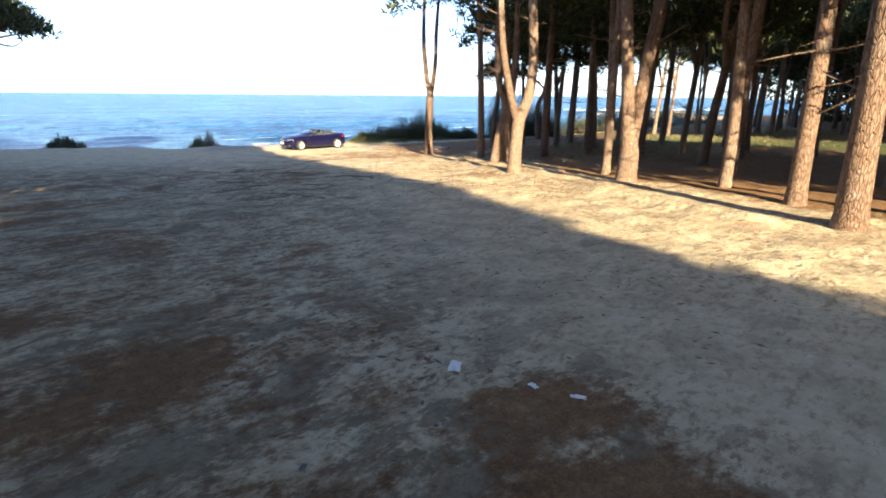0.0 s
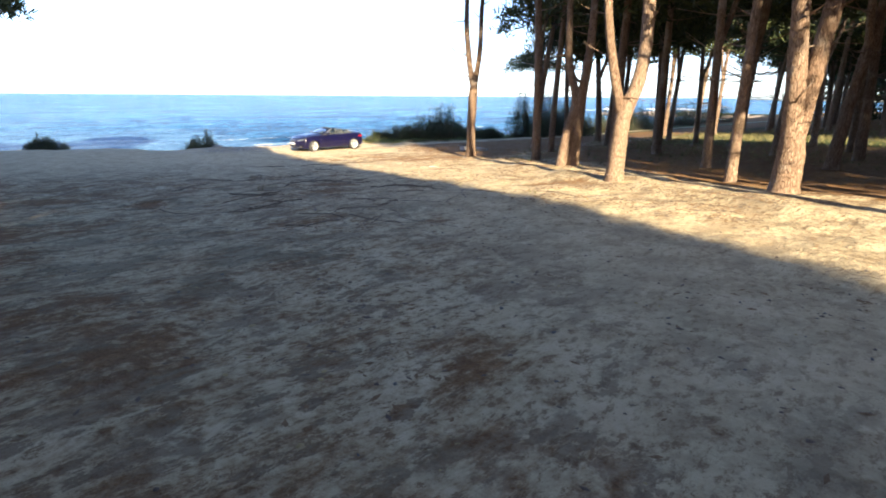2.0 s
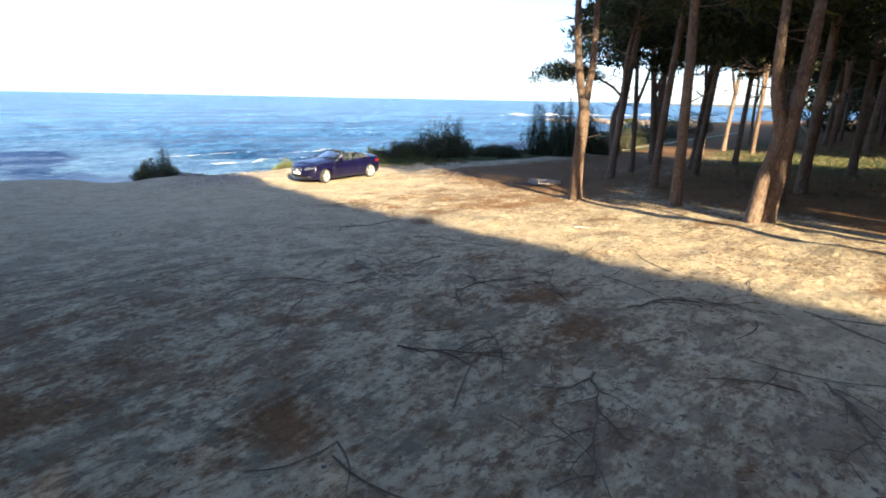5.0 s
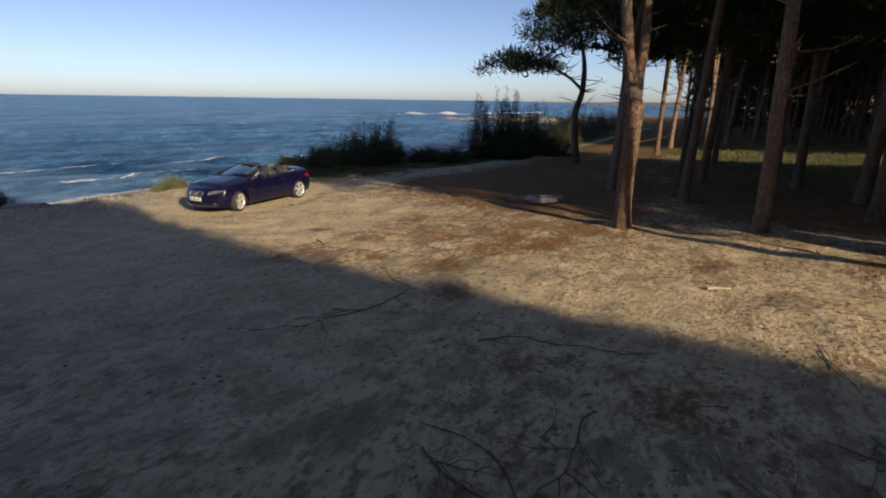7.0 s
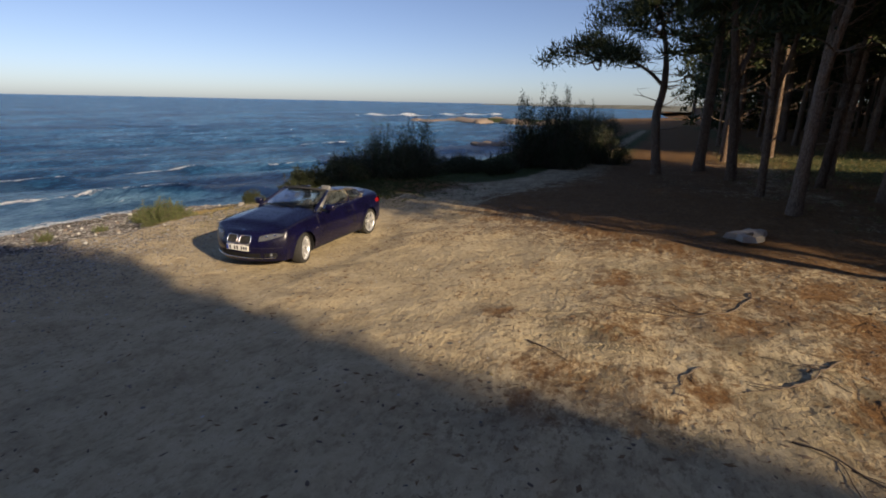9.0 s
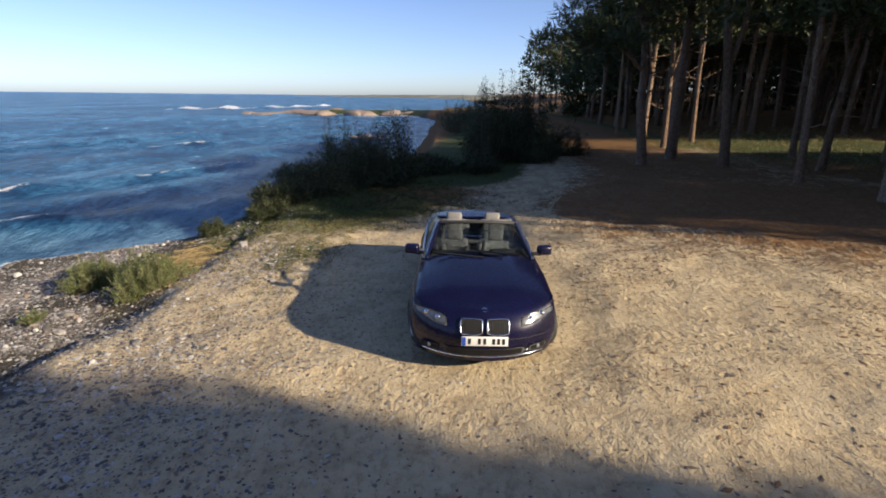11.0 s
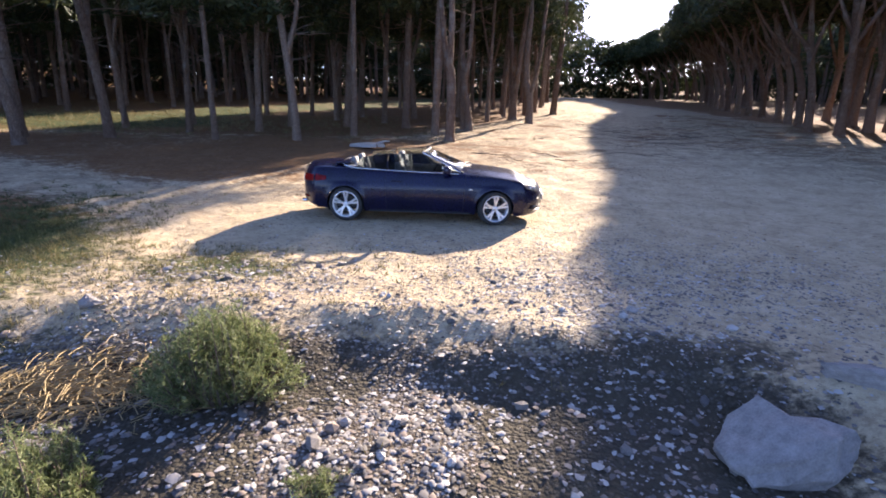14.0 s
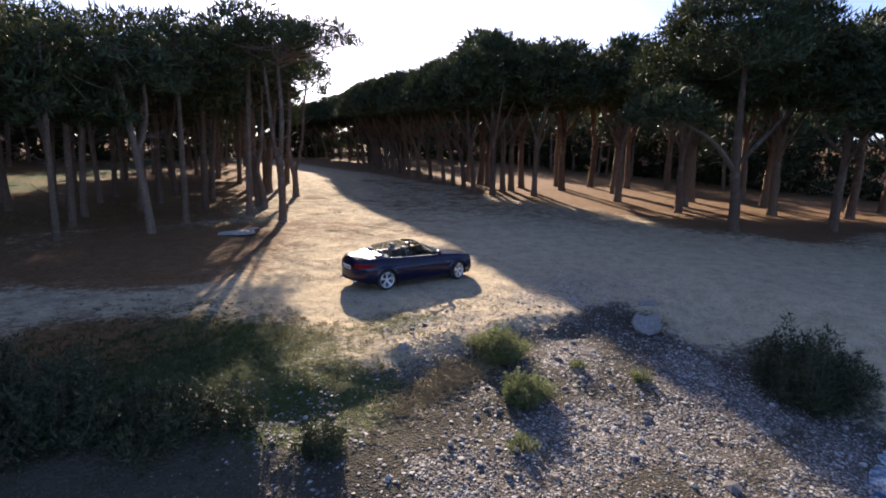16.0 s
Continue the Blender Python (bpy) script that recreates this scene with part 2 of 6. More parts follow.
M_SCRAP = plain("white_scrap", (0.78, 0.78, 0.76), 0.6, 0, 0.08, 12.0)

# ---- geometry helpers ----
def part(name, bm, material, parent=None, label="", smooth=False):
    """Links a bmesh as one mesh object, under a thing or a part if one is given."""
    me = bpy.data.meshes.new(name)
    bm.to_mesh(me)
    bm.free()
    return mesh_part(name, me, material, parent, label, smooth)


def mesh_part(name, me, material, parent=None, label="", smooth=False):
    if material is not None and not me.materials:
        me.materials.append(material)
    if smooth:
        me.polygons.foreach_set("use_smooth", [True] * len(me.polygons))
    ob = new(name, me)
    if parent is not None:
        ob.parent = parent
    if label:
        tagged(ob, label)
    return ob


def array_mesh(name, verts, faces):
    """A mesh from numpy arrays: verts (n, 3) and faces (m, 3 or 4)."""
    me = bpy.data.meshes.new(name)
    verts, faces = np.asarray(verts, np.float32), np.asarray(faces, np.int32)
    me.vertices.add(len(verts))
    me.vertices.foreach_set("co", verts.ravel())
    me.loops.add(faces.size)
    me.loops.foreach_set("vertex_index", faces.ravel())
    me.polygons.add(len(faces))
    me.polygons.foreach_set("loop_start", np.arange(0, faces.size, faces.shape[1], dtype=np.int32))
    me.update(calc_edges=True)
    return me


def thing(name, place, label, category, group="", turn=0.0, kind=""):
    ob = new(name)
    ob.empty_display_size = 0.2
    ob.matrix_world = pose(*place, 0, 0, turn)
    return tagged(ob, label, category, group, kind)


TABLE = np.random.default_rng(5).random((256, 256))


def vnoise(x, y):
    """Smooth value noise, 0 to 1, over numpy arrays."""
    x, y = np.asarray(x, float), np.asarray(y, float)
    xi, yi = np.floor(x).astype(int), np.floor(y).astype(int)
    u, v = x - xi, y - yi
    u, v = u * u * (3 - 2 * u), v * v * (3 - 2 * v)
    a, b = TABLE[xi % 256, yi % 256], TABLE[(xi + 1) % 256, yi % 256]
    c, d = TABLE[xi % 256, (yi + 1) % 256], TABLE[(xi + 1) % 256, (yi + 1) % 256]
    return (a * (1 - u) + b * u) * (1 - v) + (c * (1 - u) + d * u) * v


def fbm(x, y, scale, octaves=4):
    total, amp, norm = 0.0, 1.0, 0.0
    for i in range(octaves):
        total = total + amp * vnoise(x * scale + 17.3 * i, y * scale + 9.1 * i)
        norm, amp, scale = norm + amp, amp * 0.5, scale * 2.03
    return total / norm


def sstep(v, lo, hi):
    s = np.clip((np.asarray(v, float) - lo) / (hi - lo), 0, 1)
    return s * s * (3 - 2 * s)


def line_distance(x, y, pts):
    """Distance of the points to a polyline, and the signed side of it."""
    best = np.full(np.shape(x), 1e9)
    side = np.zeros(np.shape(x))
    for (ax, ay), (bx, by) in zip(pts, pts[1:]):
        dx, dy = bx - ax, by - ay
        s = np.clip(((x - ax) * dx + (y - ay) * dy) / (dx * dx + dy * dy), 0, 1)
        d = np.hypot(x - ax - s * dx, y - ay - s * dy)
        near = d < best
        best = np.where(near, d, best)
        side = np.where(near, np.sign(dx * (y - ay) - dy * (x - ax)), side)
    return best, side


# ---- land ----
SEA_Z = -1.25
BERM = [(-9.0, -2.4), (-6.9, -1.1), (-4.6, 2.8), (-3.3, 5.5), (-0.9, 9.0), (-0.4, 11.2), (1.2, 15.5), (3.6, 19.6), (6.0, 25.0), (8.0, 30.0)]
TRACK = [(-60, 7), (-23, 4.8), (-13.4, 3.6), (-8.0, 1.4), (-4.0, 0.6), (2.0, 4.0), (8.0, 16.0), (13.0, 31.0), (22.0, 52.0)]


def bank_y(x):
    """Where the land breaks down to the beach."""
    x = np.asarray(x, float)
    y = -7.0 + 0.9 * sstep(-x, 3, 9) + 0.9 * sstep(-x, 9, 16) - 0.45 * np.clip(x - 5, 0, 40)
    y = y + 3.6 * sstep(-x, 16, 21) - 30 * sstep(-x, 100, 112) * (1 - sstep(-x, 120, 132)) + 70 * sstep(-x, 135, 190)
    return y + 0.7 * (fbm(x, x * 0 + 3.0, 0.25, 3) - 0.5)


def ground_z(x, y):
    x, y = np.asarray(x, float), np.asarray(y, float)
    z = np.where(y > 0, 0.045 * np.minimum(y, 70), 0.025 * np.maximum(y, -12)) + 0.012 * np.clip(x, 0, 40)
    below = np.clip(bank_y(x) - y, 0, 60)
    slope = 0.11 + 0.52 * sstep(-x, 5.5, 10)
    z = z - slope * np.minimum(below, 12) - 0.05 * np.clip(below - 12, 0, 40) - 0.16 * sstep(below, 0.0, 1.2) * sstep(-x, 5, 9)
    step_y = -4.75 - 0.35 * np.clip(x - 1.0, 0, 4) + 0.9 * (fbm(x, y, 0.7, 3) - 0.5)
    z = z - 0.40 * sstep(step_y - y, 0.0, 1.25) * sstep(x, -8.5, -6.0) * (1 - sstep(x, 6.0, 9.0))
    near = np.exp(-((np.clip(np.abs(x) - 20, 0, None) / 40) ** 2))
    z = z + near * (0.14 * (fbm(x, y, 0.18, 2) - 0.5) + 0.10 * (fbm(x, y, 0.9, 3) - 0.5) + 0.075 * (fbm(x, y, 2.3, 3) - 0.5) * (0.4 + fbm(x, y, 0.5, 2)))
    d, _ = line_distance(x, y, BERM)
    z = z + 0.13 * np.exp(-(d / 0.35) ** 2) * sstep(fbm(x, y, 0.4, 2), 0.25, 0.5)
    # a low wooded ridge inland
    z = z + 4.0 * sstep(y, 90, 130) + 7.0 * sstep(x, 64, 100) * sstep(y, -16, 10) + 2.0 * sstep(-x, 68, 100) * sstep(y, 16, 34) * (1 - sstep(-x, 120, 160))
    # under the car the sand is pressed flat
    flat = np.exp(-(np.clip(np.hypot(x / 2.4, y / 1.4) - 1, 0, None) / 0.35) ** 2)
    return z * (1 - flat)


def gz(x, y):
    return float(ground_z(np.array([x]), np.array([y]))[0])


def axis(lo, hi, step, far_lo, far_hi, grow=1.17):
    mid = list(np.arange(lo, hi + step / 2, step))
    s, v, up = step, hi, []
    while v < far_hi:
        s *= grow
        v += s
        up.append(v)
    s, v, down = step, lo, []
    while v > far_lo:
        s *= grow
        v -= s
        down.append(v)
    return np.array(down[::-1] + mid + up)


def sheet(name, xs, ys, height, material, attributes):
    gx, gy = np.meshgrid(xs, ys)
    gx, gy = gx.ravel(), gy.ravel()
    n, m = len(xs), len(ys)
    idx = np.arange(n * m).reshape(m, n)
    faces = np.stack([idx[:-1, :-1], idx[:-1, 1:], idx[1:, 1:], idx[1:, :-1]], -1).reshape(-1, 4)
    me = array_mesh(name, np.stack([gx, gy, height(gx, gy)], 1), faces)
    for key, values in attributes(gx, gy).items():
        at = me.attributes.new(key, "FLOAT", "POINT")
        at.data.foreach_set("value", np.asarray(values, np.float32))
    return mesh_part(name, me, material, smooth=True)


FOREST_EDGE = [(-75, 13), (-40, 12), (-24, 10.5), (-12, 9.5), (-4.0, 10.5), (0.6, 12.5), (1.6, 17.5), (4.8, 21.5), (6.0, 26.0), (8.5, 31.0), (9.5, 40), (13, 60), (20, 90)]


# drifts of brown needles: x, y, reach, strength
DRIFTS = [(1.3, 9.3, 1.0, 0.85), (2.6, 14.2, 0.6, 0.8), (8.3, 13.9, 0.9, 0.85), (7.9, 12.1, 0.5, 0.7), (0.8, 7.0, 0.9, 0.8), (2.4, 8.3, 1.1, 0.8), (0.8, 9.9, 1.0, 0.95),
          (3.7, 9.1, 0.6, 0.8), (5.2, 7.5, 0.5, 0.75), (0.6, 12.0, 1.0, 0.95), (4.5, 11.5, 0.5, 0.7), (6.5, 15.5, 0.6, 0.75), (10.5, 17.0, 0.8, 0.8), (9.0, 18.5, 0.6, 0.7),
          (13.0, 20.5, 1.0, 0.85), (14.6, 26.0, 0.9, 0.85), (11.2, 22.0, 0.6, 0.75), (16.6, 24.0, 1.2, 0.9), (15.7, 31.2, 0.55, 1.2), (16.2, 31.9, 0.6, 1.2), (17.8, 28.8, 1.1, 1.0), (18.0, 26.6, 1.2, 1.0), (17.2, 22.4, 1.2, 0.9), (16.6, 17.4, 1.5, 1.05), (15.0, 19.6, 0.8, 0.9), (17.6, 19.6, 1.4, 1.1), (14.2, 15.6, 0.8, 0.9), (15.6, 13.6, 1.0, 0.95), (13.2, 17.6, 0.5, 0.9), (12.4, 20.2, 0.5, 0.8),
          (9.6, 15.9, 0.5, 0.95), (10.9, 13.4, 0.5, 0.9), (3.3, 7.0, 0.8, 0.95), (4.6, 9.6, 0.8, 0.9), (2.2, 10.9, 1.0, 1.05), (4.4, 8.0, 0.5, 0.9), (5.9, 10.4, 0.5, 0.85), (3.0, 5.4, 0.4, 0.8),
          (1.5, 8.6, 1.9, 0.9), (3.4, 7.8, 1.5, 0.85), (2.6, 10.4, 1.7, 0.95), (0.4, 11.5, 0.9, 1.25), (4.6, 6.6, 1.0, 0.8), (1.8, 17.0, 0.9, 1.0), (5.4, 20.6, 0.9, 1.0)]


def ground_zones(x, y):
    d, side = line_distance(x, y, FOREST_EDGE)
    inside = sstep(d * side, 0.3, 4.5)
    db, sb = line_distance(x, y, BERM)
    berm = np.exp(-(db / 1.9) ** 2) * 0.36 + sstep(db * sb, -0.3, 2.5) * 0.50
    berm = berm * (0.55 + 0.75 * sstep(15 - y, 0, 4))
    right = sstep(x + 0.03 * y + 5 * (fbm(x, y, 0.2, 3) - 0.5), 17, 25.5)
    start = sstep(0.46 * x + 0.5 * y, 5.0, 12) * 0.34 * sstep(x - 0.51 * y, -3, 1.5)
    fringe = np.exp(-(np.clip(-d * side, 0, None) / 4.6) ** 2) * 0.27
    track, _ = line_distance(x, y, TRACK)
    worn = 1 - 0.75 * np.exp(-(track / 1.6) ** 2)
    litter = np.maximum.reduce([inside * 0.95, berm * worn, right * 0.9, start, fringe]) * (0.3 + 0.7 * sstep(y + 3 * fbm(x, y, 0.3, 2), -5.5, -1.0))
    glade = np.exp(-((x + 20) / 12) ** 2 - ((y - 18) / 6) ** 2)
    ride = np.exp(-((0.89 * (x + 21) - 0.455 * (y - 16)) / 5.2) ** 4) * sstep(0.455 * (x + 21) + 0.89 * (y - 16), -4, 0) * (1 - sstep(y, 66, 76))
    glade = np.maximum(glade, ride * (0.75 + 0.5 * (fbm(x, y, 0.4, 2) - 0.5)))
    litter = litter * (1 - 0.9 * glade)
    sward = sstep(-x, 9, 13) * (1 - sstep(-x, 40, 50)) * np.exp(-((y - 0.2 + 0.13 * (x + 15)) / 3.4) ** 4) * (1 - 0.8 * np.exp(-(track / 1.3) ** 2))
    litter = litter * (1 - 0.92 * sward)
    for dx, dy, reach, much in DRIFTS:
        litter = np.maximum(litter, 0.58 * much * np.exp(-((x - dx + 0.3 * (y - dy)) ** 2 + 1.6 * (y - dy) ** 2) / (1.5 * reach) ** 2) * (0.45 + 0.9 * fbm(x, y, 1.6, 3)))
    bank = y - bank_y(x)
    pebble = sstep(-bank, -2.7, -0.3) * np.exp(-(np.clip(np.abs(x + 0.5) - 9, 0, None) / 6) ** 2)
    pebble = np.maximum(pebble, 0.95 * sstep(-bank, -0.5, 0.5)) * (1 - 0.85 * sstep(x, 2.4, 4.6))
    pebble = pebble * (1 - 0.25 * np.exp(-((x + 1.5) / 4.2) ** 4) * sstep(-bank, 1.6, 3.0))
    weed = 0.95 * sstep(-bank, 0.0, 0.9) * sstep(-x, 4.6, 6.6) * sstep(bank, -5.5, -3.0)
    weed = np.maximum(weed, 0.85 * np.exp(-((x - 4.6) / 2.4) ** 2 - ((y + 10.0) / 1.9) ** 2))
    weed = np.maximum(weed, 0.85 * np.exp(-((x - 2.7) / 1.4) ** 2 - ((y + 6.8) / 1.5) ** 2))
    weed = np.maximum(weed, 0.62 * np.exp(-((x - 3.0) / 1.5) ** 2 - ((y + 5.6) / 0.7) ** 2))
    weed = np.maximum(weed, 0.72 * pebble * sstep(fbm(x, y, 0.45, 3), 0.42, 0.56))
    grass = 1.15 * np.exp(-((x + 8.3) / 3.9) ** 2 - ((y + 2.6 + 0.30 * (x + 8.3)) / 2.4) ** 2)
    grass = np.maximum(grass, 0.6 * np.exp(-((x + 2.6) / 1.8) ** 2 - ((y + 3.6) / 0.9) ** 2))
    grass = np.maximum(grass, 1.05 * sward)
    grass = np.maximum(grass, 0.78 * np.exp(-((x + 5.8) / 2.2) ** 2 - ((y + 5.8) / 1.4) ** 2))
    grass = np.maximum(grass, 1.1 * sstep(-x, 17, 26) * sstep(bank, -0.6, 1.5) * (1 - sstep(-x, 600, 900)) * (1 - 0.7 * np.exp(-(track / 1.2) ** 2)))
    grass = np.maximum(grass, 0.6 * inside * sstep(fbm(x, y, 0.12, 2), 0.5, 0.65))
    grass = np.maximum(grass, 1.0 * glade)
    return {"litter": np.clip(litter * (0.8 + 0.4 * fbm(x, y, 0.3, 2)), 0, 1), "pebble": np.clip(pebble, 0, 1), "grass": np.clip(grass, 0, 1), "weed": np.clip(weed, 0, 1)}


xs = axis(-12, 21, 0.14, -4300, 1500)
ys = axis(-13, 34, 0.14, -60, 900)
ground = tagged(sheet("ground", xs, ys, ground_z, M_GROUND, ground_zones),
                "pale sandy clearing with pine needle litter, pebbles and dry grass", "ground", kind="structure")

# ---- sea ----
SURF = [((-3.2, -17.4), (-9.5, -14.0)), ((-12.0, -21.0), (-16.5, -20.3)), ((-2, -24), (-9, -22)), ((-20, -17), (-27, -14)), ((-48, -32), (-52, -29)), ((-60, -26), (-68, -23)),
        ((-140, -76), (-165, -62)), ((-165, -60), (-205, -48)), ((6, -19.0), (13, -20.5)), ((10, -22), (16, -24)), ((-70, -40), (-78, -37)), ((-34, -24), (-38, -22))]


def sea_z(x, y):
    n = 0.48 * x + 0.87 * y
    warp = 3.0 * fbm(x, y, 0.05, 2)
    fade = np.exp(-(np.clip(-y - 60, 0, None) / 120) ** 2)
    z = 0.10 * np.sin(n * 0.95 + warp * 2.5) + 0.07 * np.sin(n * 0.37 + warp) + 0.16 * (fbm(x, y * 1.6, 0.35, 3) - 0.5)
    for a, b in SURF:
        d, _ = line_distance(x, y, [a, b])
        size = 0.22 if abs(a[0]) < 100 else 0.8
        z = z + size * fade ** 0.2 * np.exp(-(d / (0.7 + size)) ** 2)
    depth = SEA_Z - ground_z(x, y)
    return SEA_Z + z * sstep(depth, -0.1, 1.1) * np.maximum(fade, 0.15)


def sea_zones(x, y):
    depth = SEA_Z - ground_z(x, y)
    foam = 0.66 * sstep(-depth, -0.24, -0.02)
    for a, b in SURF:
        d, _ = line_distance(x, y, [a, b])
        w = 0.5 if abs(a[0]) < 30 else (1.3 if abs(a[0]) < 100 else 5.5)
        foam = np.maximum(foam, (0.82 if abs(a[0]) < 100 else 1.2) * np.exp(-(d / w) ** 2) * (0.55 + 0.6 * fbm(x, y, 0.5, 2)))
    foam = np.maximum(foam, 0.30 * sstep(-depth, -1.2, -0.3))
    return {"foam": foam, "shallow": sstep(-depth, -3.4, -0.6)}


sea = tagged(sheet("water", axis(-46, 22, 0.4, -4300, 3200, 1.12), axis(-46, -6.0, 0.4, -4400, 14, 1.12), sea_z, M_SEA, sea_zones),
             "deep blue choppy sea with white breakers near the shore", "sea", kind="structure")

# ---- trees ----
def tube(points, radii, sides=9, rng=None, rough=0.0):
    """Vertices and faces of a tapering tube along a polyline."""
    pts = [Vector(p) for p in points]
    verts, faces = [], []
    side_ref = Vector((0.31, 0.95, 0.05)).normalized()
    for i, p in enumerate(pts):
        d = (pts[min(i + 1, len(pts) - 1)] - pts[max(i - 1, 0)]).normalized()
        u = d.cross(side_ref).normalized()
        if u.length < 0.5:
            u = d.cross(Vector((1, 0, 0))).normalized()
        v = d.cross(u)
        for k in range(sides):
            a = 2 * math.pi * k / sides
            r = radii[i] * (1 + (rng.uniform(-rough, rough) if rng else 0))
            verts.append(p + (u * math.cos(a) + v * math.sin(a)) * r)
    for i in range(len(pts) - 1):
        for k in range(sides):
            a, b = i * sides + k, i * sides + (k + 1) % sides
            faces.append((a, b, b + sides, a + sides))
    top = len(verts)
    verts.append(pts[-1])
    for k in range(sides):
        faces.append(((len(pts) - 1) * sides + k, (len(pts) - 1) * sides + (k + 1) % sides, top, top))
    return verts, faces


def smooth_line(points, steps=4):
    """A finer polyline through (x, y, z, radius) points."""
    p = np.array(points, float)
    q = np.vstack([2 * p[0] - p[1], p, 2 * p[-1] - p[-2]])
    out = []
    for i in range(1, len(q) - 2):
        for s in np.arange(steps) / steps:
            out.append(0.5 * (2 * q[i] + (q[i + 1] - q[i - 1]) * s + (2 * q[i - 1] - 5 * q[i] + 4 * q[i + 1] - q[i + 2]) * s * s
                              + (3 * q[i] - q[i - 1] - 3 * q[i + 1] + q[i + 2]) * s ** 3))
    out.append(p[-1])
    return np.array(out)


def tubes_mesh(name, lines, sides=9, rng=None, rough=0.06):
    verts, faces = [], []
    for line in lines:
        v, f = tube([q[:3] for q in line], [max(q[3], 0.004) for q in line], sides, rng, rough)
        base = len(verts)
        verts += v
        faces += [tuple(i + base for i in q) for q in f]
    me = bpy.data.meshes.new(name)
    me.from_pydata([tuple(v) for v in verts], [], [q if q[2] != q[3] else q[:3] for q in faces])
    me.update()
    return me


def sprays(name, centres, sizes, per, length, width, rng, lift=0.5, flat=0.6):
    """Clumps of narrow leaf blades round the centres, as one mesh."""
    c = np.repeat(np.asarray(centres, float), per, axis=0)
    s = np.repeat(np.asarray(sizes, float), per)[:, None]
    n = len(c)
    d = rng.normal(size=(n, 3))
    d /= np.linalg.norm(d, axis=1, keepdims=True)
    root = c + d * s * (rng.random((n, 1)) ** 0.4) * np.array([1, 1, flat])
    way = d + np.array([0, 0, lift]) + rng.normal(size=(n, 3)) * 0.45
    way /= np.linalg.norm(way, axis=1, keepdims=True)
    side = np.cross(way, rng.normal(size=(n, 3)))
    side /= np.linalg.norm(side, axis=1, keepdims=True)
    ln = length * rng.uniform(0.6, 1.3, (n, 1))
    wd = width * rng.uniform(0.7, 1.3, (n, 1))
    v = np.stack([root - way * ln * 0.3 - side * wd * 0.5, root - way * ln * 0.3 + side * wd * 0.5, root + way * ln * 0.7], 1)
    return array_mesh(name, v.reshape(-1, 3), np.arange(3 * n).reshape(n, 3))


def crown_points(rng, radius, thick, base, count, lean=(0, 0), hollow=0.25):
    """Clump places of an umbrella crown: denser near its top skin, uneven at the rim."""
    pts = []
    lobes = [(rng.uniform(0, 2 * math.pi), rng.uniform(0.25, 0.85)) for _ in range(9)]
    while len(pts) < count:
        r, a = radius * math.sqrt(rng.random()), rng.uniform(0, 2 * math.pi)
        rim = 0.74 + 0.26 * math.sin(3 * a + lobes[0][0]) * lobes[0][1] + 0.12 * math.sin(7 * a + lobes[1][0])
        if r > radius * rim:
            continue
        top = thick * (1 - 0.75 * (r / radius) ** 2.2)
        z = base + 0.28 * thick * (r / radius) + (top - 0.28 * thick * (r / radius)) * (1 - (1 - hollow) * rng.random() ** 1.7 * 0.9)
        pts.append((r * math.cos(a) + lean[0], r * math.sin(a) + lean[1], z))
    return np.array(pts)


def limbs_to(rng, fork, centres, count, r0):
    """Bent branches from the top of the trunk to some of the clumps."""
    lines = []
    for i in rng.choice(len(centres), count, replace=False):
        a, b = np.array(fork), np.array(centres[i])
        a = a + np.array([0, 0, rng.uniform(-0.8, 0.4)])
        m = (a + b) / 2 + np.array([rng.uniform(-0.3, 0.3), rng.uniform(-0.3, 0.3), rng.uniform(-0.5, 0.1)])
        lines.append(smooth_line([(*a, r0), (*m, r0 * 0.6), (*b, r0 * 0.2)], 3))
    return lines


def dead_twigs(rng, line, count, lo, hi, length):
    """Bare broken side branches on the lower trunk."""
    lines = []
    zs = line[:, 2]
    for _ in range(count):
        z = rng.uniform(lo, hi)
        i = int(np.argmin(np.abs(zs - z)))
        p, a, ln = line[i, :3], rng.uniform(0, 2 * math.pi), length * rng.uniform(0.3, 1.2)
        d = np.array([math.cos(a), math.sin(a), rng.uniform(-0.15, 0.5)])
        k = np.array([rng.uniform(-.2, .2), rng.uniform(-.2, .2), rng.uniform(-0.15, 0.3)])
        q, e = p + d * ln * 0.5, p + d * ln + k * ln
        lines.append(smooth_line([(*p, 0.028), (*q, 0.018), (*e, 0.006)], 2))
        if ln > 0.8:
            lines.append(smooth_line([(*q, 0.012), (*(q + d * ln * 0.3 + np.array([-d[1], d[0], 0.3]) * ln * 0.35), 0.005), (*(q + np.array([-d[1], d[0], 0.35]) * ln * 0.6), 0.004)], 1))
    return lines


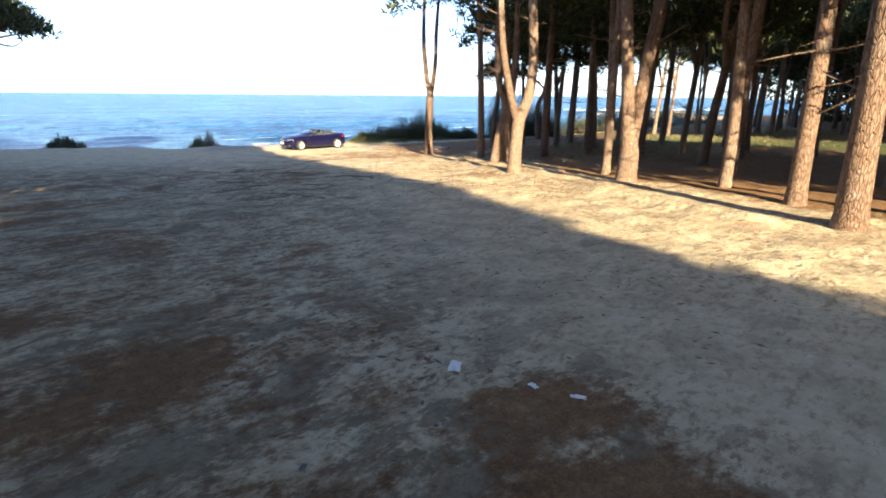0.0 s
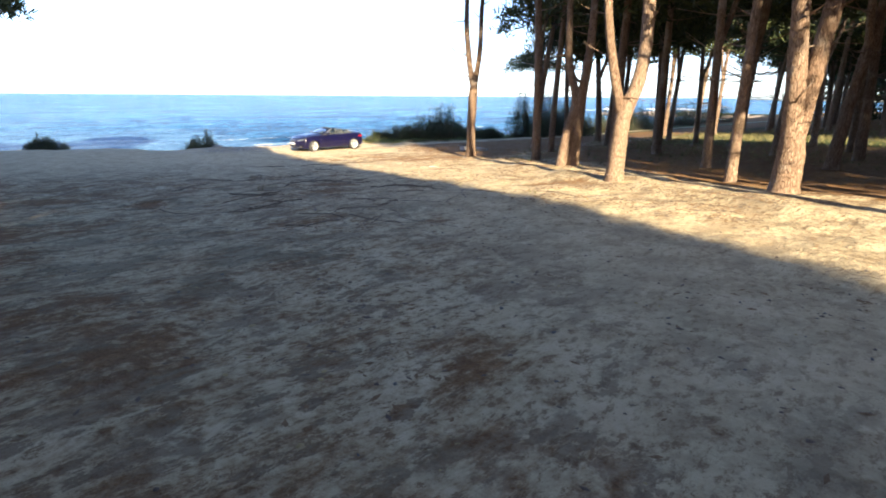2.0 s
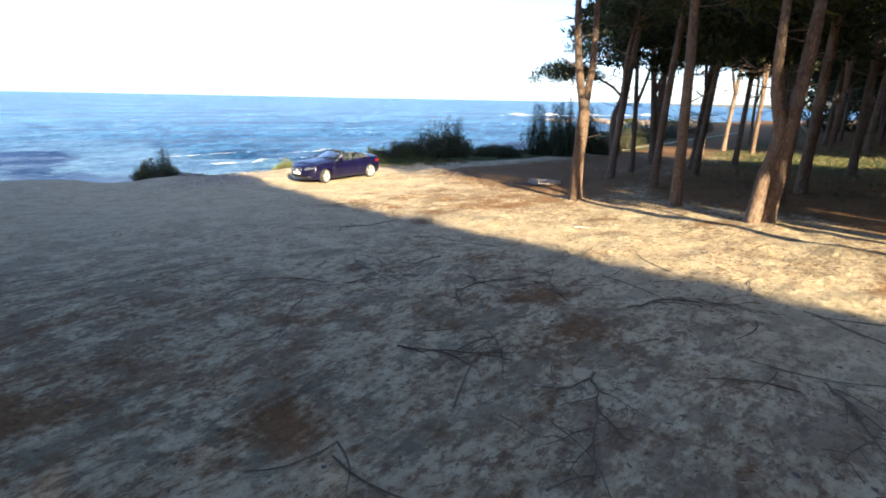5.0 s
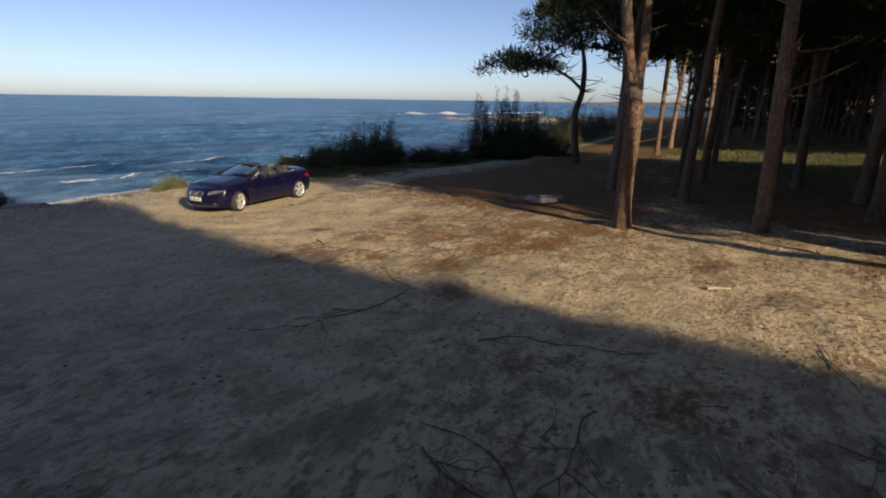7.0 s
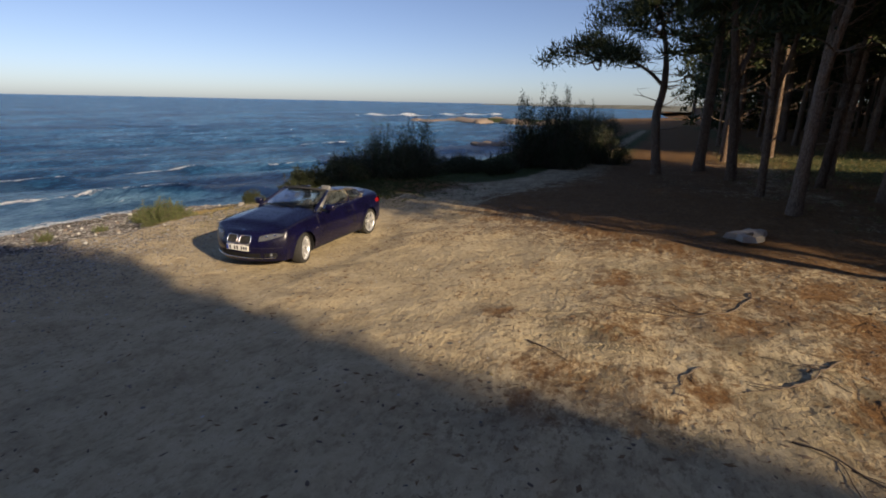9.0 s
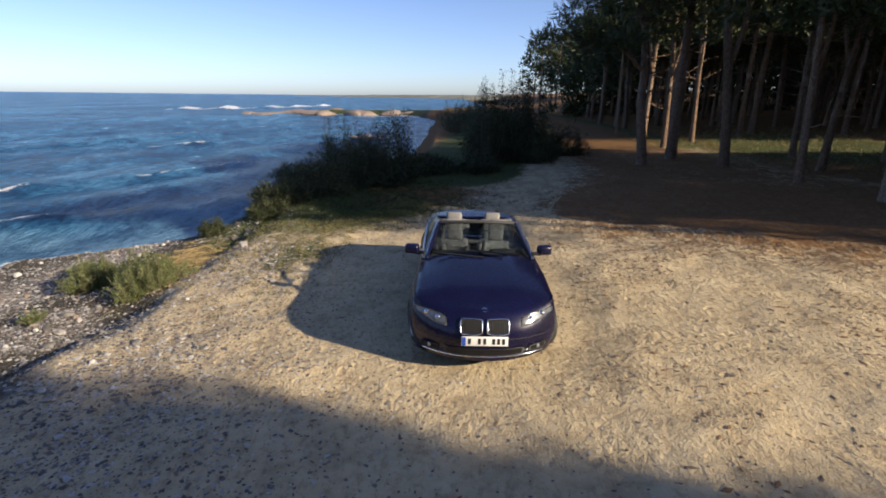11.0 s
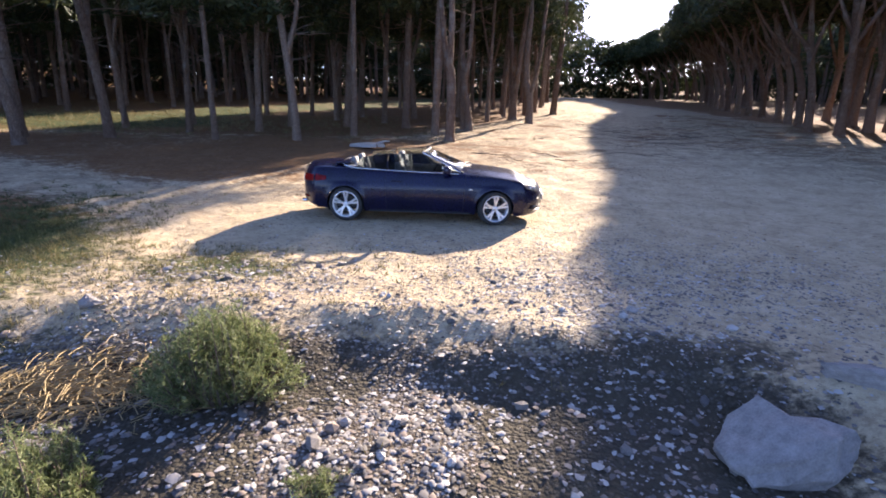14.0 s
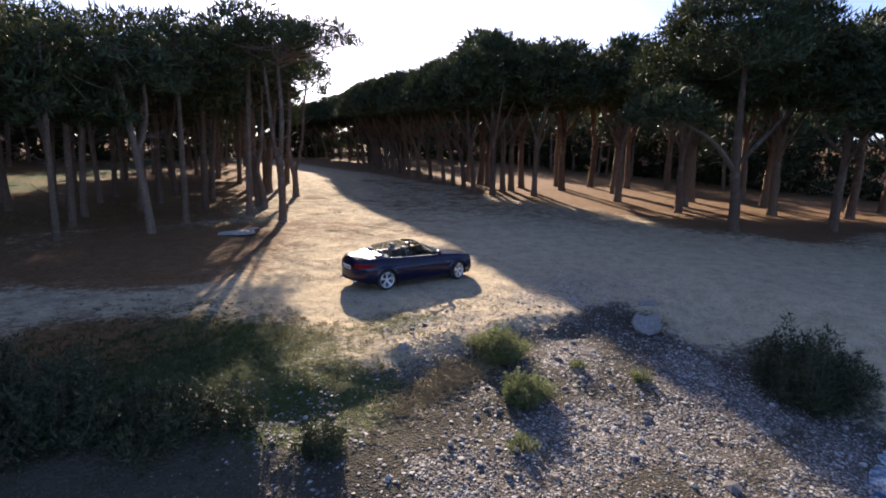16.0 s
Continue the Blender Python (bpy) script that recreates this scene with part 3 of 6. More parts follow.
def pine(name, place, label, stems, crowns, seed, group="", clumps=230, per=26, twigs=10, length=0.34, width=0.05):
    """A pine: stems of (x, y, z, radius) points, and crowns of (x, y, base, radius, thickness), all from the tree's foot."""
    rng = np.random.default_rng(seed)
    tree = thing(name, place, label, "tree", group)
    lines = [smooth_line(s, 4) for s in stems]
    main = lines[0]
    main[0, 3] *= 1.25
    main[0, 2] -= 0.25
    mesh_part("trunk", tubes_mesh("trunk", lines[:1], 14, rng, 0.05), M_BARK, tree, smooth=True)
    for extra in lines[1:]:
        mesh_part("stem", tubes_mesh("stem", [extra], 11, rng, 0.05), M_BARK, tree, smooth=True)
    limbs, centres = [], []
    for i, (cx, cy, base, radius, thick) in enumerate(crowns):
        share = max(30, int(clumps * radius ** 2 / sum(c[3] ** 2 for c in crowns)))
        c = crown_points(rng, radius, thick, base, share, (cx, cy))
        centres.append(c)
        tip = min((ln[-1] for ln in lines), key=lambda q: (q[0] - cx) ** 2 + (q[1] - cy) ** 2)
        limbs += limbs_to(rng, tip[:3], c, 14, 0.06)
    if twigs:
        for ln in lines:
            limbs += dead_twigs(rng, ln, twigs, 1.6, max(2.0, ln[-1, 2] - 0.5), 1.3)
    tagged(mesh_part("branchwork", tubes_mesh("branchwork", limbs, 4, rng, 0.0), M_BARK, tree, smooth=True), kind="stuff")
    centres = np.vstack(centres)
    tagged(mesh_part("crown", sprays("crown", centres, rng.uniform(0.38, 0.75, len(centres)), per, length, width, rng), M_NEEDLE, tree), kind="stuff")
    return tree


RX, RY = (-0.73, 0.68), (-0.68, -0.73)      # along the clearing's forest edge, and away into the sea's direction


def lean(points):
    """Stem points given along the forest edge, inward, up, radius."""
    return [(a * RX[0] + b * RY[0], a * RX[1] + b * RY[1], z, r) for a, b, z, r in points]


EDGE = "pines at the edge of the clearing"
pine("pine_tree", (0.12, 12.24, gz(0.12, 12.24)), "tall pine with grey-brown bark, forked into two upright stems", [
    lean([(0, 0, 0, 0.21), (-0.02, 0, 1.2, 0.185), (0.03, 0, 2.6, 0.19), (0.05, 0.12, 3.0, 0.16), (-0.12, 0.2, 3.8, 0.125), (-0.28, 0.4, 5.6, 0.105), (-0.22, 0.7, 8.2, 0.06)]),
    lean([(0.04, 0, 2.5, 0.12), (0.16, 0.15, 3.4, 0.12), (0.30, 0.25, 4.4, 0.105), (0.36, 0.45, 6.2, 0.09), (0.55, 0.6, 8.4, 0.05)])],
    [(-0.3, -0.5, 7.6, 3.2, 2.2), (1.6, -1.6, 8.0, 2.2, 1.8)], 11, EDGE, 260, 26, 7)
pine("pine_tree", (0.69, 17.83, gz(0.69, 17.83)), "leaning double pine with reddish bark, two stems crossing", [
    lean([(0, 0, 0, 0.21), (0.10, 0, 1.2, 0.19), (0.18, 0, 2.4, 0.17), (0.35, 0, 4.4, 0.14), (0.3, 0, 8.0, 0.07)]),
    lean([(-0.42, 0, -0.2, 0.20), (-0.22, 0.05, 1.2, 0.17), (0.0, 0.1, 2.3, 0.15), (-0.35, 0.15, 3.8, 0.12), (-0.5, 0.1, 7.8, 0.06)])],
    [(-0.3, -0.4, 7.2, 3.4, 2.4)], 12, EDGE, 230, 26, 8)
pine("pine_tree", (4.49, 21.58, gz(4.49, 21.58)), "pale pine split low into a wide V of two stems", [
    lean([(0, 0, 0, 0.24), (0.03, 0, 1.0, 0.20), (0.10, 0, 1.75, 0.20), (0.37, 0, 2.5, 0.165), (0.46, 0, 3.8, 0.15), (0.32, 0, 5.8, 0.12), (0.4, 0, 8.4, 0.06)]),
    lean([(0.08, 0, 1.5, 0.14), (-0.27, 0, 2.7, 0.115), (-0.53, 0, 4.0, 0.10), (-0.7, 0.1, 5.9, 0.09), (-1.1, 0.2, 8.2, 0.05)])],
    [(-0.2, -0.2, 7.4, 3.4, 2.4)], 13, EDGE, 240, 26, 7)
pine("pine_tree", (3.81, 25.29, gz(3.81, 25.29)), "thick pine split low into two leaning stems", [
    lean([(0, 0, 0, 0.31), (0.02, 0, 0.8, 0.27), (-0.08, 0, 1.6, 0.21), (-0.25, 0, 3.0, 0.175), (-0.58, 0, 5.8, 0.145), (-0.9, 0, 9.0, 0.07)]),
    lean([(0.03, 0, 1.1, 0.20), (0.12, 0, 2.0, 0.19), (0.24, 0, 3.2, 0.175), (0.56, 0, 5.8, 0.15), (0.9, 0, 8.8, 0.07)])],
    [(-0.5, 0.3, 8.0, 3.6, 2.4)], 14, EDGE, 240, 26, 7)
pine("pine_tree", (3.4, 27.9, gz(3.4, 27.9)), "slender straight pine, shaded crown", [
    lean([(0, 0, 0, 0.16), (0.0, 0, 1.3, 0.14), (-0.1, 0, 3.0, 0.13), (-0.3, 0, 6.0, 0.10), (-0.4, 0, 8.6, 0.05)])],
    [(-0.3, 0.2, 7.4, 2.9, 2.2)], 15, EDGE, 180, 26, 9)
pine("pine_tree", (7.4, 31.3, gz(7.4, 31.3)), "stout pine with plated pale bark, slightly leaning", [
    lean([(0, 0, 0, 0.26), (-0.06, 0, 1.0, 0.225), (-0.12, 0, 2.2, 0.205), (-0.26, 0, 4.3, 0.18), (-0.4, 0, 6.5, 0.14), (-0.5, 0, 9.0, 0.07)])],
    [(-0.7, 0.6, 8.0, 3.8, 2.6)], 16, EDGE, 240, 26, 8)
pine("pine_tree", (-15.0, 7.8, gz(-15, 7.8)), "leaning umbrella pine reaching out over the shore bushes", [
    lean([(0, 0, 0, 0.22), (-0.15, 0.1, 1.3, 0.19), (-0.1, 0.3, 2.6, 0.17), (0.35, 0.5, 3.6, 0.15), (0.5, 0.7, 5.0, 0.12), (0.3, 1.0, 6.6, 0.07)]),
    lean([(0.4, 0.5, 3.7, 0.08), (-0.3, 0.9, 4.4, 0.07), (-1.3, 1.4, 4.9, 0.05), (-2.2, 1.8, 5.2, 0.03)])],
    [(-0.3, -0.6, 4.6, 3.9, 4.0), (1.4, -2.8, 4.3, 2.4, 1.2)], 17, EDGE, 380, 26, 8)


def forest_stems(rng, height, bend):
    a = rng.uniform(0, 2 * math.pi)
    dx, dy = bend * math.cos(a), bend * math.sin(a)
    r = rng.uniform(0.14, 0.21)
    main = [(0, 0, 0, r), (dx * 0.15, dy * 0.15, height * 0.2, r * 0.86), (dx * 0.5, dy * 0.45, height * 0.5, r * 0.72), (dx, dy, height * 0.85, r * 0.4)]
    if rng.random() < 0.45:
        b = a + rng.uniform(2, 4)
        return [main, [(dx * 0.3, dy * 0.3, height * 0.35, r * 0.55), (dx * 0.3 + 0.5 * math.cos(b), dy * 0.3 + 0.5 * math.sin(b), height * 0.55, r * 0.48),
                       (dx + 1.2 * math.cos(b), dy + 1.2 * math.sin(b), height * 0.82, r * 0.25)]]
    return [main]


WOOD = "pines of the wood"
protos = []
prng = np.random.default_rng(77)
for i in range(8):
    h = prng.uniform(8.8, 11.5)
    stems = forest_stems(prng, h, prng.uniform(0.2, 1.3))
    tip = stems[0][-1]
    protos.append(pine("pine_tree", (-30 - 3 * i, 24, gz(-30 - 3 * i, 24)), "dark pine of the wood with a bare trunk and umbrella crown", stems,
                       [(tip[0], tip[1], h * (0.56, 0.40, 0.50, 0.34)[i % 4], prng.uniform(3.2, 4.1), h * (0.40, 0.56, 0.46, 0.62)[i % 4])], 100 + i, WOOD, 150, 20, 9, 0.46, 0.10))


# broad domed ones with forked limbs, for the far side of the clearing; the last three lean out over it
for i in range(8, 14):
    a, out = 2.1 * i, -2.5 if i > 10 else 0.0
    stems = [[(0, 0, 0, 0.24), (0.1 + out * 0.12, 0.05, 2.2, 0.20), (0.05 + out * 0.4, 0.1, 4.4, 0.17), (out + 0.5 * math.cos(a), 0.5 * math.sin(a), 8.2, 0.08)]]
    for n in range(3):
        b = a + 1.2 + 1.9 * n
        stems.append([(0.07 + out * 0.35, 0.08, 3.6 + 0.4 * n, 0.10), (out * 0.75 + 0.9 * math.cos(b), 0.9 * math.sin(b), 5.6, 0.085), (out + 2.1 * math.cos(b), 2.1 * math.sin(b), 8.0, 0.04)])
    protos.append(pine("pine_tree", (-30 - 3 * i, 24, gz(-30 - 3 * i, 24)), ("broad domed pine with forked limbs beside the clearing", "domed pine leaning out over the clearing")[i > 10], stems,
                       [(out, 0, 6.2 if out else 4.9, 3.8, 5.4 if out else 6.7), (out + 1.9 * math.cos(a), 1.9 * math.sin(a), 5.9, 2.5, 3.4), (out - 1.7 * math.cos(a), -1.6 * math.sin(a), 6.0, 2.5, 3.2)], 100 + i, WOOD, 480, 19, 4, 0.44, 0.13))


def scatter(rng, count, spacing, accept, lo, hi, taken):
    got = []
    for _ in range(60 * count):
        if len(got) >= count:
            break
        p = (rng.uniform(lo[0], hi[0]), rng.uniform(lo[1], hi[1]))
        if accept(*p) and all((p[0] - q[0]) ** 2 + (p[1] - q[1]) ** 2 > spacing ** 2 for q in taken):
            taken.append(p)
            got.append(p)
    return got


def in_wood(x, y):
    d, s = line_distance(np.array([x]), np.array([y]), FOREST_EDGE)
    if d[0] * s[0] < 0.8:
        return False
    along, off = 0.455 * (x + 21) + 0.89 * (y - 16), 0.89 * (x + 21) - 0.455 * (y - 16)
    glade = abs(off) < 5.2 and -3 < along < 74
    return not glade


taken = [(0.12, 12.24), (0.69, 17.83), (4.49, 21.58), (3.81, 25.29), (3.4, 27.9), (7.4, 31.3), (-15, 7.8), (-16.5, 9.6), (21.5, -0.6)] + [(-30 - 3 * i, 24) for i in range(14)]
wrng = np.random.default_rng(4)


def across(x, y):
    """Place across the sun's way: the lit lane runs between -6 and 1."""
    return x - 0.51 * y


def by_sun(p, s):
    """A place by its offset across the sun's way and its distance towards the sun."""
    return 0.455 * s + 0.89 * p * 0.89, 0.89 * s - 0.89 * p * 0.455


def clear_lane(x, y):
    return y > 33 and -9.7 < across(x, y) < 1.5


# the first rows beside the lit lane
beside = [by_sun(p, s) for p, s in ((-10.4, 44), (-12.6, 42), (-10.6, 38), (-13.0, 36), (-11.0, 33), (-10.2, 29), (-12.8, 30), (-11.4, 25), (-13.6, 24), (-10.0, 22), (-12.2, 19), (-15.0, 28), (-15.4, 21))]
beside = [q for q in beside if in_wood(*q) and all((q[0] - r[0]) ** 2 + (q[1] - r[1]) ** 2 > 2.2 for r in taken)]
taken += beside
spots = beside + scatter(wrng, 185, 2.9, lambda x, y: in_wood(x, y) and not clear_lane(x, y), (-46, 8), (10, 52), taken)
# the row of domed pines along the far side of the clearing that shades it: their tops follow this crest
CREST = [(16.7, 20.0, 12.0), (17.4, 21.4, 12.0), (19.8, 28.2, 12.1), (20.7, 34.5, 12.5), (21.5, 40.0, 12.7), (23.5, 48.0, 13.0), (27.0, 56.0, 13.4), (28.4, 64.0, 13.4), (27.4, 74.0, 12.6), (23.5, 88.0, 11.4)]


def crest(y):
    return [float(np.interp(y, [q[1] for q in CREST], [q[i] for q in CREST])) for i in (0, 2)]


row = []
y = 20.6
while y < 86:
    x, top = crest(y)
    row.append((x + 2.8, y - 0.3, top + wrng.uniform(-0.1, 0.35), 11, wrng.uniform(-25, 25)))
    y += 2.7 * wrng.uniform(0.88, 1.12)
y = 21.0
while y < 84:
    x, top = crest(y)
    if not 31.5 < y < 39.0:
        row.append((x + wrng.uniform(5.2, 6.4), y - 1.4, top + wrng.uniform(-0.2, 0.5), 8, wrng.uniform(0, 360)))
    y += 4.2 * wrng.uniform(0.85, 1.15)
# looser trees east of it, with open sunlit ground between
row += [(20.2, 18.3, 13.2, 11, 48), (23.4, 16.6, 12.9, 11, 55)] + [(x, y, top, 8, 137.5 * x) for x, y, top in (
    (25.8, 26.4, 16.0), (24.0, 20.0, 13.8), (26.9, 21.6, 14.2), (29.6, 18.9, 14.4), (32.2, 21.8, 14.4), (36.0, 20.6, 14.6), (39.6, 18.6, 14.6), (27.6, 11.3, 13.4), (33.0, 15.6, 14.4),
    (30.4, 7.2, 13.6), (26.4, 5.4, 11.8), (34.5, 8.8, 14.4), (27.5, -3.6, 11.6), (32.4, 1.6, 14.0), (24.6, -7.2, 9.6), (30.5, -6.4, 12.6), (36.0, -2.0, 14.0), (38.0, 4.4, 14.6), (35.5, -10.5, 13.0),
    (43.0, 16.0, 15.0), (42.0, 8.0, 15.0), (44.0, -2.0, 15.0))]
for i, (x, y) in enumerate(spots):
    s = wrng.uniform(0.85, 1.15)
    copy_thing(protos[wrng.integers(8)], pose(x, y, gz(x, y), 0, 0, wrng.uniform(0, 360)) @ Matrix.Diagonal((s, s, s, 1)))
for i, (x, y, top, kind, turn) in enumerate(row):
    k = (top - gz(x, y)) / 11.4
    w = max(k, 0.97) * (1.0 if kind == 11 else 1.12)
    copy_thing(protos[kind + i % 3], pose(x, y, gz(x, y), 0, 0, turn) @ Matrix.Diagonal((w, w, k, 1)))
pine("pine_tree", (21.5, -0.6, gz(21.5, -0.6)), "broad umbrella pine at the corner of the wood near the beach", [
    [(0, 0, 0, 0.32), (0.2, 0.1, 1.6, 0.28), (0.1, 0.3, 4.0, 0.24), (-0.3, 0.2, 9.6, 0.10)],
    [(0.1, 0.3, 3.4, 0.15), (-2.0, 0.7, 5.0, 0.12), (-5.2, 1.4, 6.2, 0.05)], [(0.1, 0.3, 3.6, 0.14), (1.8, -0.6, 5.6, 0.11), (4.2, -1.2, 7.6, 0.05)]],
    [(-0.2, 0.2, 6.0, 6.4, 8.0), (-5.4, 1.4, 5.2, 2.6, 2.2), (4.2, -1.2, 5.6, 4.4, 5.6)], 18, "", 1500, 26, 6, 0.40, 0.09)
pine("pine_tree", (-16.5, 9.6, gz(-16.5, 9.6)), "dark straight pine beside the shore track", [
    lean([(0, 0, 0, 0.25), (0.05, 0, 2.0, 0.21), (0.1, 0, 4.5, 0.18), (0.2, 0, 7.5, 0.09)])],
    [(-0.2, -0.4, 5.6, 4.0, 3.4)], 19, EDGE, 280, 26, 9)

def far_wood(name, places, seed, label):
    """The depth of the wood, past the trees that can be told apart: bare trunks and closed crowns."""
    rng = np.random.default_rng(seed)
    lines, centres = [], []
    for i, (x, y) in enumerate(places):
        h, z = rng.uniform(9, 13.5) * (0.40 if clear_lane(x, y - 4) else 1.0), gz(x, y)
        b = rng.uniform(-0.8, 0.8, 2)
        lines.append([(x, y, z - 0.2, 0.2), (x + b[0] * 0.4, y + b[1] * 0.4, z + h * 0.4, 0.15), (x + b[0], y + b[1], z + h * 0.8, 0.07)])
        c = crown_points(rng, rng.uniform(3.2, 4.6), h * (0.62 if i % 2 else 0.97), h * (0.38 if i % 2 else 0.02), 85, hollow=0.0)
        centres.append(c + np.array([x + b[0], y + b[1], z]))
    wood = thing(name, (0, 0, 0), label, "woodland", kind="stuff")
    tagged(mesh_part("trunkwood", tubes_mesh("trunkwood", lines, 5), M_BARK, wood), kind="stuff")
    centres = np.vstack(centres)
    tagged(mesh_part("foliage", sprays("foliage", centres, rng.uniform(0.6, 1.2, len(centres)), 11, 0.68, 0.22, rng), M_NEEDLE, wood), kind="stuff")
    return wood


def beyond(x, y):
    d, s = line_distance(np.array([x]), np.array([y]), FOREST_EDGE)
    if not in_wood(x, y) and d[0] * s[0] > 0.8:
        return False
    if clear_lane(x, y) and y < 98:
        return False
    return (d[0] * s[0] > 3 and (y > 50 or x < -45)) or (x > 32 + 0.1 * abs(y) and (x > 50 or y > 58)) or (y > 74 and across(x, y) > 6) or (y > 98 and across(x, y) > -17)


frng = np.random.default_rng(9)
far_wood("far_wood", scatter(frng, 480, 3.2, beyond, (-95, 10), (90, 112), []), 31, "dense dark pine wood closing off the view inland")


def thicket(name, label, line, count, seed):
    """The closed green edge at the back of the wood, from the ground up."""
    rng = np.random.default_rng(seed)
    pts = np.array(line, float)
    seg = np.hypot(*np.diff(pts, axis=0).T)
    at = rng.uniform(0, seg.sum(), count)
    i = np.clip(np.searchsorted(np.cumsum(seg), at), 0, len(seg) - 1)
    f = ((at - np.concatenate([[0], np.cumsum(seg)])[i]) / seg[i])[:, None]
    xy = pts[i] * (1 - f) + pts[i + 1] * f + rng.normal(0, 1.6, (count, 2))
    z = ground_z(xy[:, 0], xy[:, 1]) + 8.5 * rng.random(count) ** 1.1
    c = np.column_stack([xy, z])
    return tagged(mesh_part(name, sprays(name, c, rng.uniform(0.5, 1.1, count), 14, 0.8, 0.26, rng), M_NEEDLE), label, "undergrowth", kind="stuff")


thicket("thicket", "dark undergrowth closing the back of the pine wood", [(-62, 14), (-64, 30), (-56, 56), (-30, 60), (0, 62), (18, 76), (36, 88), (52, 84), (62, 64), (64, 30), (60, -4), (56, -24)], 8000, 91)

# ---- the car ----
def paint_material():
    k = Mat("dark_blue_paint")
    n = k.noise(k.coords(), 2.2, 4)
    dust = k.noise(k.coords(), 40, 4, 0.7)
    k.set(Base_Color=k.ramp(n, [(0.3, (0.0034, 0.0031, 0.017)), (0.7, (0.0054, 0.0050, 0.033))]), Metallic=0.1, Specular_IOR_Level=0.35,
          Roughness=k.math("ADD", 0.22, k.math("MULTIPLY", dust, 0.12)), Coat_Weight=0.28, Coat_Roughness=0.05)
    return k.m


def glass_material():
    k = Mat("tinted_glass")
    k.set(Base_Color=(0.22, 0.27, 0.29), Roughness=0.02, IOR=1.12, Transmission_Weight=1.0)
    return k.m


M_PAINT, M_GLASS = paint_material(), glass_material()
M_TYRE = plain("tyre_rubber", (0.032, 0.031, 0.030), 0.85, 0, 0.3, 20, 0.2)
M_RIM = plain("alloy_rim", (0.74, 0.75, 0.77), 0.32, 0.7, 0.06, 10)
M_CHROME = plain("chrome_trim", (0.72, 0.73, 0.75), 0.12, 1.0, 0.04, 6)
M_BLACK = plain("black_plastic", (0.018, 0.018, 0.019), 0.55, 0, 0.2, 15)
M_LEATHER = plain("grey_leather", (0.19, 0.188, 0.182), 0.7, 0, 0.08, 14, 0.15)
M_DARKTRIM = plain("dark_trim", (0.035, 0.035, 0.037), 0.7, 0, 0.2, 10)
M_RED = plain("red_lamp_glass", (0.40, 0.012, 0.014), 0.12, 0, 0.15, 9)
M_AMBER = plain("amber_lamp", (0.55, 0.22, 0.03), 0.2, 0, 0.1, 9)
M_LAMP = plain("headlamp_glass", (0.30, 0.32, 0.34), 0.10, 0.45, 0.45, 9)
M_PLATE = plain("plate_white", (0.78, 0.78, 0.76), 0.45, 0, 0.05, 6)
M_PLATEBLUE = plain("plate_blue", (0.02, 0.07, 0.38), 0.45, 0, 0.05, 6)
M_INK = plain("plate_ink", (0.02, 0.02, 0.02), 0.5, 0, 0.1, 6)
HUB_X, HUB_Z, ARCH = 1.38, 0.315, 0.352


def lerp_table(x, table):
    return float(np.interp([x - 0.10, x - 0.05, x, x + 0.05, x + 0.10], [t[0] for t in table], [t[1] for t in table]).mean())


WIDE = [(-2.30, 0.70), (-2.0, 0.845), (-1.4, 0.890), (-0.5, 0.885), (0.4, 0.885), (1.38, 0.893), (1.75, 0.875), (2.02, 0.845), (2.30, 0.80)]
SHOULDER = [(-2.30, 0.93), (-2.0, 0.965), (-1.4, 0.965), (-0.6, 0.935), (0.2, 0.915), (0.75, 0.905), (1.38, 0.872), (1.8, 0.822), (2.1, 0.770), (2.30, 0.735)]
CROWN = [(-2.30, 1.00), (-2.0, 1.045), (-1.4, 1.035), (0.6, 1.04), (0.85, 1.015), (1.2, 0.980), (1.6, 0.930), (2.0, 0.860), (2.30, 0.765)]
LOWER = [(-2.30, 0.30), (-1.9, 0.24), (-1.2, 0.19), (1.2, 0.19), (1.9, 0.19), (2.30, 0.20)]


def half_width(x):
    if x > 1.92:
        return 0.856 * max(0.0, (2.31 - x) / 0.39) ** (1 / 2.5)
    if x < -1.95:
        return 0.853 * max(0.0, (x + 2.30) / 0.35) ** (1 / 3.2)
    return lerp_table(x, WIDE)


def low_edge(x):
    z = lerp_table(x, LOWER)
    for h in (HUB_X, -HUB_X):
        if abs(x - h) < ARCH:
            z = max(z, HUB_Z + math.sqrt(ARCH ** 2 - (x - h) ** 2))
    return z


def rake(x, z):
    """The fascias lean back above the bumpers."""
    if x > 1.7:
        return x - 0.13 * float(sstep(x, 1.7, 2.3)) * (max(0.0, z - 0.47) / 0.2) ** 2 * 0.55 - 0.03 * float(sstep(x, 1.7, 2.3)) * (max(0.0, 0.36 - z) / 0.15)
    if x < -1.7:
        g = float(sstep(-x, 1.7, 2.3))
        return x + 0.10 * g * (max(0.0, z - 0.62) / 0.4) ** 2 + 0.06 * g * (max(0.0, 0.4 - z) / 0.2)
    return x


def flank(x, z):
    """Half width of the body side at a height."""
    w = half_width(x)
    y = w - 0.075 * (max(0.0, 0.52 - z) / 0.33) ** 2 - 0.105 * (max(0.0, z - 0.58) / 0.38) ** 2
    y -= 0.010 * float(sstep(z, 0.70, 0.735)) * float(sstep(1.9 - abs(x), 0, 0.4))
    for h in (HUB_X, -HUB_X):
        r = math.hypot(x - h, z - HUB_Z)
        y += 0.020 * math.exp(-((r - ARCH) / 0.05) ** 2) * (1 if abs(x) < 1.95 else 0.3)
    return max(0.0, y)


